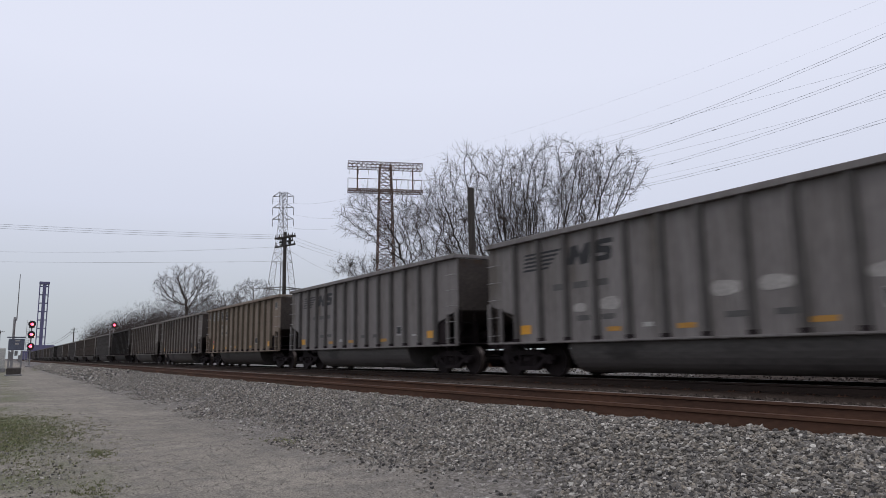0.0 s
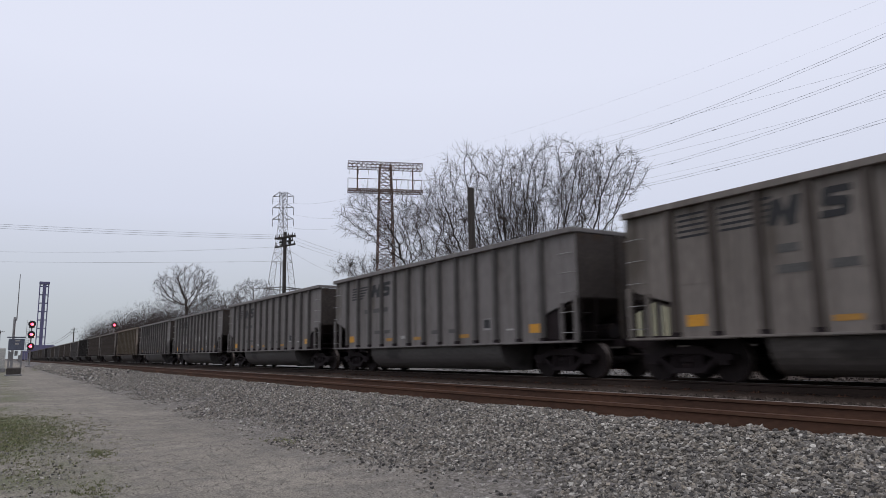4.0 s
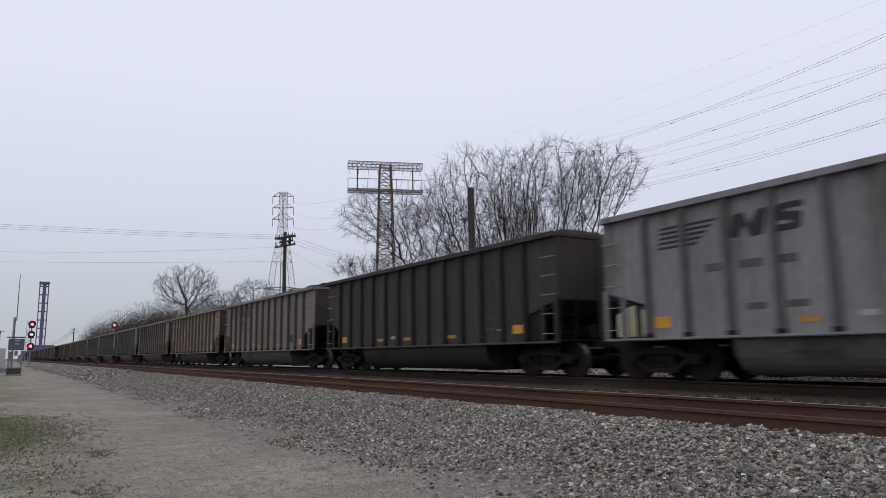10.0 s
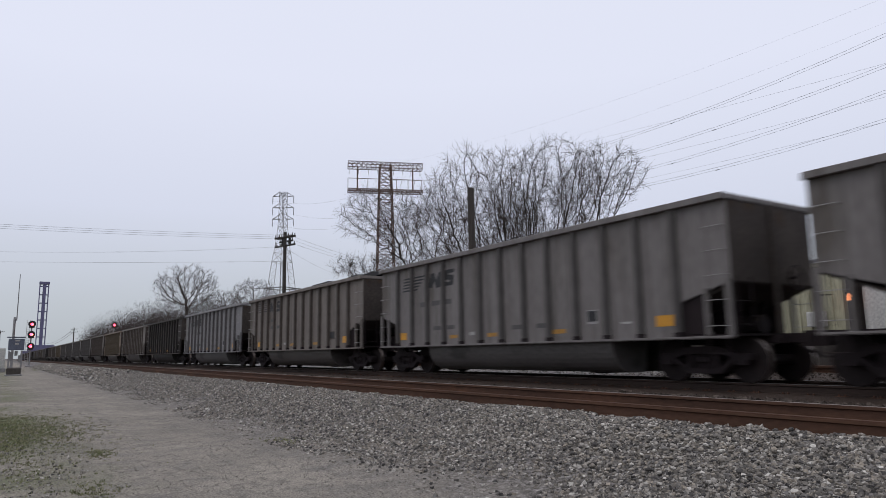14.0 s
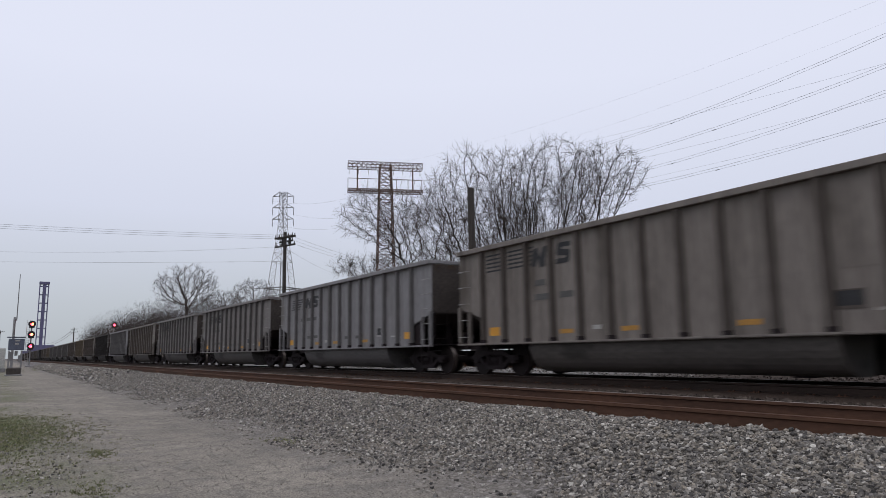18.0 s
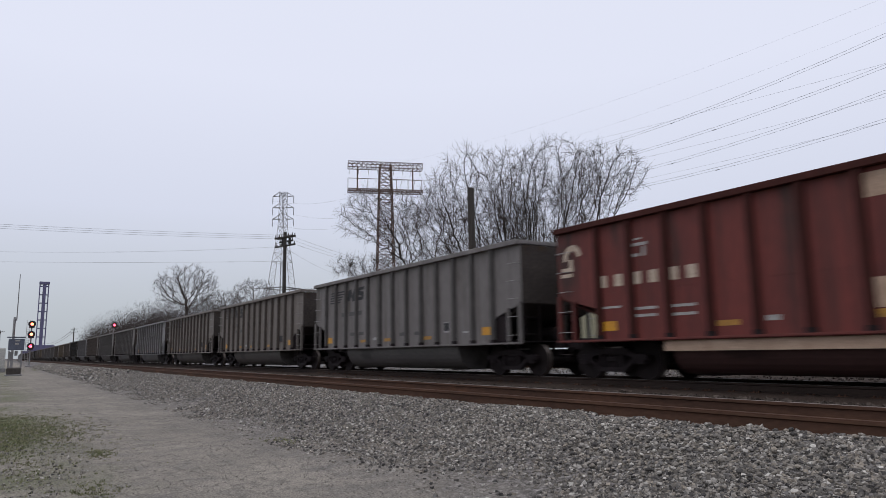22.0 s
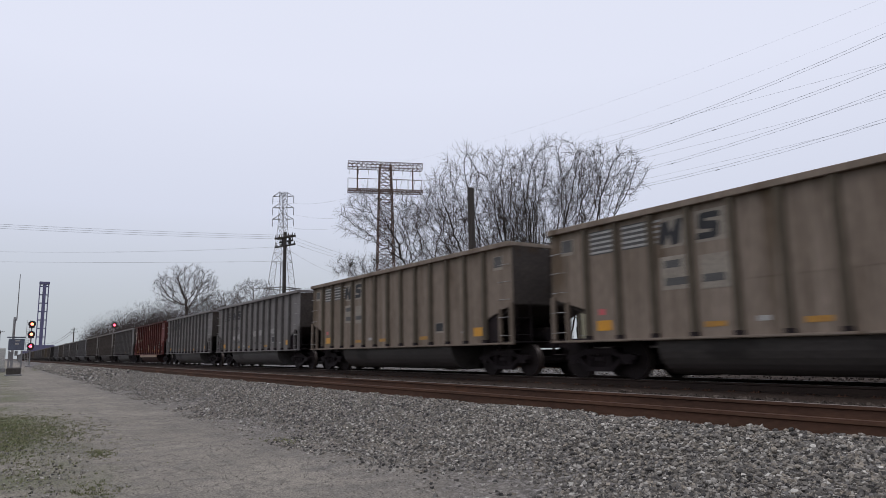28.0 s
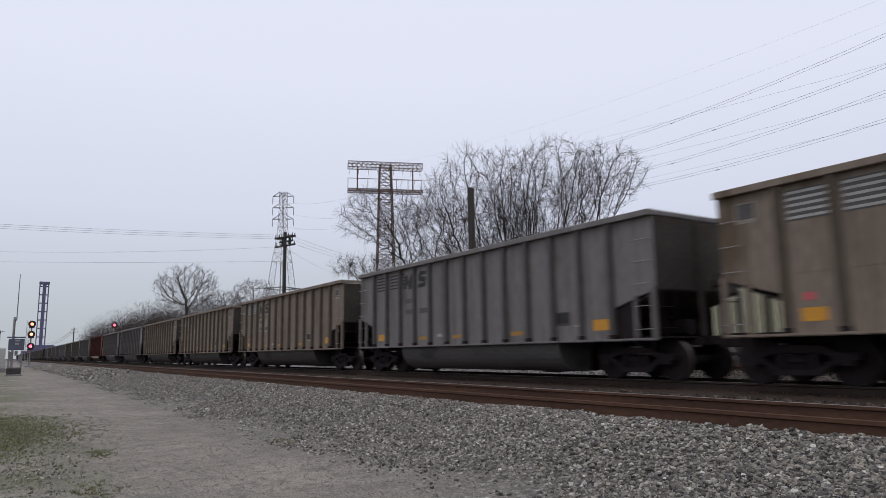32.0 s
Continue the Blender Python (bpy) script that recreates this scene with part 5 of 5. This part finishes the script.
def build_signal(at, base_z, heads, label):
    mast = thing("railway_signal", label, "railway signal", at=at)
    bm = bmesh.new()
    rod(bm, (-0.32, 0, base_z), (-0.32, 0, heads[0][0] + 0.5), 0.085, n=10)
    part("mast", bm, M["galv"], mast)
    bm = bmesh.new()
    for s in (-0.2, 0.2):
        rod(bm, (-0.75, -0.42 + s, base_z), (-0.75, -0.42 + s, heads[0][0] + 0.6), 0.03, n=5)
    z = base_z + 0.3
    while z < heads[0][0] + 0.5:
        rod(bm, (-0.75, -0.62, z), (-0.75, -0.22, z), 0.02, n=5)
        z += 0.33
    part("ladder", bm, M["grab"], mast, "pale steel ladder")
    bm = bmesh.new()
    box(bm, -0.75, 0.15, -0.45, 0.45, base_z - 0.1, base_z + 0.25)
    part("footing", bm, M["galv"], mast, bevel=0.03)
    for z, turns in heads:
        signal_head(mast, z, turns)


build_signal((-117.5, 3.62, 0), 0.0, [(6.30, True), (4.80, True), (3.07, False)], "three-headed railway signal beside the empty track")
build_signal((-139.5, 17.45, 0.3), 0.0, [(6.9, False)], "single-headed railway signal behind the train showing red")

antenna = thing("antenna_mast", "thin grey antenna mast on a thicker pole", "mast", at=(-117.8, 1.40, 0))
bm = bmesh.new()
rod(bm, (0, 0, -0.1), (0, 0, 7.3), 0.19, 0.16, n=10)
part("lower_pole", bm, M["galv"], antenna)
bm = bmesh.new()
rod(bm, (0.05, 0.25, 6.8), (0.05, 0.25, 13.7), 0.075, 0.045, n=8)
part("antenna", bm, M["galv"], antenna)

cab = thing("signal_cabinet", "blue-grey line-side equipment cabinet on legs", "cabinet", at=(-75, 1.15, 0))
bm = bmesh.new()
box(bm, -0.7, 0.7, -0.60, 0.66, 2.05, 3.1)
body = part("body", bm, M["cabinet"], cab, bevel=0.03)
for y in (-0.33, 0.33):
    bm = bmesh.new()
    box(bm, 0.70, 0.72, y - 0.29, y + 0.29, 2.08, 3.1)
    part("door", bm, M["cabinet"], cab, bevel=0.005)
bm = bmesh.new()
box(bm, -0.8, 0.8, -0.74, 0.74, 3.2, 3.28)
part("roof", bm, M["cabinet"], cab)
for x in (-0.55, 0.55):
    for y in (-0.5, 0.5):
        bm = bmesh.new()
        box(bm, x - 0.06, x + 0.06, y - 0.06, y + 0.06, -0.05, 2.0)
        part("leg", bm, M["galv"], cab)
for y, z, w, h in ((-0.32, 1.5, 0.16, 0.38), (0.36, 1.25, 0.14, 0.32), (0.05, 1.75, 0.12, 0.22)):
    bm = bmesh.new()
    box(bm, 0.1, 0.5, y - w, y + w, z - h, z + h)
    part("equipment_box", bm, M["galv"], cab, bevel=0.02)
bm = bmesh.new()
box(bm, 0.722, 0.73, -0.08, 0.3, 2.85, 2.98)
box(bm, 0.722, 0.73, -0.1, 0.2, 2.55, 2.7)
part("notice", bm, M["patch"], cab, "pale unreadable notice")

trailer = thing("white_utility_box", "white box-shaped line-side enclosure", "enclosure", at=(-79, -0.35, 0))
bm = bmesh.new()
box(bm, -1.4, 1.4, -1.1, 0.75, 0.35, 2.3)
part("body", bm, M["shed_white"], trailer, bevel=0.05)
bm = bmesh.new()
box(bm, -1.5, 1.5, -1.2, 0.85, 0.0, 0.35)
part("plinth", bm, M["galv"], trailer, bevel=0.02)

slab = thing("concrete_block", "weathered dark concrete block on the grass", "block", at=(-61.0, 0.95, 0))
bm = bmesh.new()
box(bm, -0.55, 0.55, -0.52, 0.42, -0.05, 0.6)
part("body", bm, M["pole"], slab, bevel=0.08)
bm = bmesh.new()
box(bm, -0.66, 0.66, -0.62, 0.52, -0.02, 0.1)
part("footing", bm, M["galv"], slab, bevel=0.04)


# ---- the pale shed beyond the far track ----
def build_shed():
    t = thing("metal_shed", "cream ribbed sheet-metal shed beyond the tracks", "shed", at=(-18.4, 25.0, 0))
    for name, x0, x1, top, m in (("wall_bay", -7.2, -1.2, 4.1, "shed"), ("wall_bay", -1.2, 2.3, 4.5, "shed"), ("wall_bay", 2.3, 6.1, 4.3, "shed")):
        bm = bmesh.new()
        box(bm, x0, x1, 0, 3.2, 0, top)
        bay = part(name, bm, M[m], t)
        x = x0 + 0.2
        bm = bmesh.new()
        prism(bm, [(-0.06, 0.0), (-0.03, -0.05), (0.03, -0.05), (0.06, 0.0)], "z", 0.25, top - 0.05)
        rib = finish("rib", bm, M[m])
        while x < x1 - 0.1:
            shared("rib", rib, bay, (x, 0, 0))
            x += 0.4
        bm = bmesh.new()
        box(bm, x0 - 0.05, x1 + 0.05, -0.1, 3.3, top, top + 0.12)
        part("roof_edge", bm, M["cabinet"], bay)
    # added dark strip that covers the lower wall visible beneath the cars
    bm = bmesh.new()
    box(bm, -7.4, 9.7, -0.3, 3.4, 0, 1.45)
    part("plinth", bm, M["pole"], t, "added dark strip over the foot of the wall", bevel=0.03)
    bm = bmesh.new()
    box(bm, 6.1, 6.75, 0.3, 3.0, 0, 4.2)
    part("recess", bm, M["black"], t, "dark recess beside the door")
    bm = bmesh.new()
    box(bm, 6.75, 9.5, 0.0, 3.2, 0, 4.0)
    part("white_bay", bm, M["shed_white"], t, "white painted bay", bevel=0.02)
    bm = bmesh.new()
    box(bm, 4.9, 5.5, -0.35, 0, 1.95, 2.5)
    part("meter_box", bm, M["shed_white"], t, "grey-beige box on the wall", bevel=0.03)
    bm = bmesh.new()
    box(bm, 6.3, 6.5, -0.25, 0.3, 3.05, 3.12)
    part("lamp_arm", bm, M["black"], t)
    bm = bmesh.new()
    rod(bm, (6.45, -0.25, 2.83), (6.45, -0.25, 3.05), 0.11, 0.08, n=12)
    part("wall_lamp", bm, M["lit_lamp"], t, "lit orange wall lamp")


build_shed()


# ---- loose stone, gravel and grass ----
def scatter(name, label, category, mat, count, xs, ys, size, seed, sink=0.35, keep=None, flat=0.75):
    """Broken stones, deformed blocks, joined into one mesh."""
    rng = np.random.default_rng(seed)
    x = rng.uniform(*xs, count)
    y = rng.uniform(*ys, count)
    if keep is not None:
        ok = keep(x, y, rng)
        x, y = x[ok], y[ok]
    n = len(x)
    s = size[0] + (size[1] - size[0]) * rng.random(n) ** 1.8
    corner = np.array([(-1, -1, -1), (1, -1, -1), (1, 1, -1), (-1, 1, -1), (-1, -1, 1), (1, -1, 1), (1, 1, 1), (-1, 1, 1)], float)
    tris = [(0, 3, 2, 1), (4, 5, 6, 7), (0, 1, 5, 4), (1, 2, 6, 5), (2, 3, 7, 6), (3, 0, 4, 7)]
    c = len(corner)
    v = corner[None] * (0.62 + 0.55 * rng.random((n, c, 1))) + 0.7 * (rng.random((n, c, 3)) - 0.5)
    v[:, :, 2] *= flat
    stretch = 0.75 + 0.6 * rng.random((n, 1, 3))
    v *= stretch * (s / 2)[:, None, None] * 0.8
    a, b = rng.uniform(0, 2 * np.pi, n), rng.uniform(-1.1, 1.1, n)
    cb, sb = np.cos(b)[:, None], np.sin(b)[:, None]
    v = np.stack([v[..., 0], cb * v[..., 1] - sb * v[..., 2], sb * v[..., 1] + cb * v[..., 2]], -1)
    ca, sa = np.cos(a)[:, None], np.sin(a)[:, None]
    v = np.stack([ca * v[..., 0] - sa * v[..., 1], sa * v[..., 0] + ca * v[..., 1], v[..., 2]], -1)
    z = np.array([surface(p, q) for p, q in zip(x, y)])
    v += np.stack([x, y, z + s * (0.5 - sink) * 0.7 * rng.uniform(0.2, 2.2, n)], -1)[:, None, :]
    faces = (np.array(tris)[None] + c * np.arange(n)[:, None, None]).reshape(-1, len(tris[0]))
    ob = new(name, raw(name, v.reshape(-1, 3).tolist(), faces.tolist(), mat))
    return tagged(ob, label, category, kind="stuff")


def surface(x, y):
    z = bed_height(y)
    if -45 < x < 5 and -3 < y < 6.4:
        z += 0.05 * noise.noise((x * 0.5, y * 0.7, 0)) * min(1, max(0, (6.4 - y))) + 0.012 * noise.noise((x * 3, y * 3, 2))
    if -45 < x < 5 and 5.7 < y < 6.55:
        z += (0.035 * noise.noise((x * 1.3, 3.1, 1.7)) + 0.035 * noise.noise((x * 4.7, 1.1, y * 2)) - 0.012) * min(1.0, (y - 5.7) / 0.4)
    return z


def thinning(x, y, rng):
    """Dense on the shoulder, thinner towards the road."""
    edge = 3.85 + 0.35 * np.sin(x * 0.9) + 0.2 * np.sin(x * 2.3 + 1)
    return rng.random(len(x)) < np.clip((y - edge) / 1.3 + 0.25, 0.03, 1)


def verge(x, y, rng):
    """Thick at the road's edge, gone towards its middle."""
    return rng.random(len(x)) < np.clip((1.25 - y) / 1.1, 0, 1) * np.clip(0.55 + 0.6 * np.sin(x * 1.7 + y * 2.1) * np.sin(y * 3.1 - x), 0.12, 1)


scatter("ballast", "loose grey crushed-stone ballast on the track shoulder", "ballast", M["stone"], 42000, (-8, -1.5), (3.3, 6.50), (0.018, 0.044), 1, keep=thinning)
scatter("ballast", "loose grey crushed-stone ballast beside the near rail", "ballast", M["stone"], 31000, (-16, -8), (3.3, 6.50), (0.018, 0.044), 9, keep=thinning)
scatter("ballast", "loose grey crushed-stone ballast further along the track", "ballast", M["stone"], 32000, (-40, -16), (3.4, 6.50), (0.026, 0.054), 2, keep=thinning)
scatter("ballast", "distant grey ballast along the track shoulder", "ballast", M["stone"], 13000, (-120, -40), (3.7, 6.50), (0.08, 0.14), 6, keep=thinning)
scatter("ballast", "dark dirty ballast heaped between the tracks", "ballast", M["dirty_stone"], 5000, (-26, -2), (8.2, 9.7), (0.03, 0.07), 12, sink=0.2)
scatter("ballast", "pale clean ballast beyond the train", "ballast", M["stone"], 5000, (-40, -12), (15.2, 19.0), (0.03, 0.065), 13, sink=0.3)
scatter("ballast", "rust-stained ballast beyond the train", "ballast", M["dirty_stone"], 2600, (-13.5, 4), (15.2, 19.0), (0.03, 0.065), 14, sink=0.3)
scatter("gravel", "fine loose gravel on the service road", "gravel", M["pebble"], 17000, (-16, -3.5), (-0.8, 4.4), (0.006, 0.019), 3)
scatter("gravel", "loose gravel further along the service road", "gravel", M["pebble"], 4000, (-48, -16), (-1.2, 4.4), (0.010, 0.026), 7)
scatter("gravel", "coarser loose stones along the grassy road edge", "gravel", M["stone"], 5500, (-15, -6.0), (-0.7, 1.3), (0.010, 0.034), 4, keep=verge)


def loose_stones():
    """Single stones near the camera, each its own piece of the ground."""
    rng = random.Random(8)
    kinds = []
    for k in range(6):
        bm = bmesh.new()
        bmesh.ops.create_icosphere(bm, subdivisions=1, radius=1.0)
        for v in bm.verts:
            v.co = Vector((v.co.x * 1.15, v.co.y * 0.95, v.co.z * 0.65)) * (0.85 + 0.28 * rng.random())
        kinds.append(finish("stone", bm, M["stone_part"]))
    for k in range(300):
        x, y = rng.uniform(-5.6, -3.0), rng.uniform(4.7, 6.4)
        s = rng.uniform(0.016, 0.030)
        o = shared("stone", kinds[k % 6], ground, (x, y, surface(x, y) + s * 1.2))
        o.rotation_euler = (rng.uniform(-0.5, 0.5), rng.uniform(-0.5, 0.5), rng.uniform(0, 6.28))
        o.scale = (s, s, s)


loose_stones()


def grass():
    rng = random.Random(3)
    verts, faces = [], []
    def tuft(x, y, h):
        z = surface(x, y)
        for b in range(5):
            a = rng.uniform(0, 6.28)
            w, hh = rng.uniform(0.003, 0.006), h * rng.uniform(0.5, 1.2)
            dx, dy = math.cos(a), math.sin(a)
            ox, oy = x + rng.uniform(-.03, .03), y + rng.uniform(-.03, .03)
            tip = (ox + dx * hh * 0.6, oy + dy * hh * 0.6, z + hh * 0.8)
            mid = (ox + dx * hh * 0.2, oy + dy * hh * 0.2, z + hh * 0.55)
            i = len(verts)
            verts.extend([(ox - dy * w, oy + dx * w, z - 0.01), (ox + dy * w, oy - dx * w, z - 0.01), (mid[0] + dy * w, mid[1] - dx * w, mid[2]), (mid[0] - dy * w, mid[1] + dx * w, mid[2]), tip])
            faces.extend([(i, i + 1, i + 2, i + 3), (i + 3, i + 2, i + 4)])
    for k in range(13000):
        x, y = rng.uniform(-26, -6.5), rng.uniform(-0.9, 1.5)
        if noise.noise((x * 0.35, y * 1.3, 7)) + 0.02 - 0.5 * max(0, y) > rng.random() * 0.8:
            tuft(x, y, rng.uniform(0.012, 0.032))
    for cx, cy, r, n in ((-14.2, 0.0, 1.9, 5200), (-9.9, 3.62, 0.32, 90), (-10.3, 1.2, 0.26, 130), (-7.6, 0.85, 0.3, 90), (-9.0, 0.35, 0.7, 130), (-88, 2.2, 9, 500)):
        for k in range(n):
            tuft(cx + rng.gauss(0, r), cy + rng.gauss(0, r * 0.35), rng.uniform(0.012, 0.032) * (1 if r < 5 else 4))
    ob = new("grass", raw("grass", verts, faces, M["grass"]))
    tagged(ob, "sparse green and straw-coloured winter grass", "grass", kind="stuff")


grass()
# ---- motion of things ----
def motions():
    times = [float(t) for t, _ in SURGE]
    for i, car in CARS:
        walk(car, [(t, place(i, t)) for t in times])
    # the two upper signal heads swing from red to amber
    for arm, (x, y, z), turns in TURNING:
        swing = 90 if turns else 0
        walk(arm, [(0.0, pose(x, y, z)), (17.5, pose(x, y, z)), (17.9, pose(x, y, z, swing * 0.5)), (18.3, pose(x, y, z, swing)), (SECONDS, pose(x, y, z, swing))])
    turn = -math.degrees(SPEED / 0.457)
    steps = int(abs(turn) * SECONDS / 80) + 1
    keyed = {}
    for i, car in CARS:
        for truck in car.children:
            if not truck.name.startswith("truck"):
                continue
            for wheels in truck.children:
                if not wheels.name.startswith("wheelset"):
                    continue
                x, y, z = wheels.location
                k = round(x, 2)
                if k not in keyed:
                    walk(wheels, [(SECONDS * s / steps, pose(x, y, z, 0, turn * SECONDS * s / steps, 0)) for s in range(steps + 1)])
                    keyed[k] = (wheels.animation_data.action, wheels.animation_data.action_slot)
                else:
                    wheels.rotation_mode = "QUATERNION"
                    data = wheels.animation_data_create()
                    data.action, data.action_slot = keyed[k]


motions()
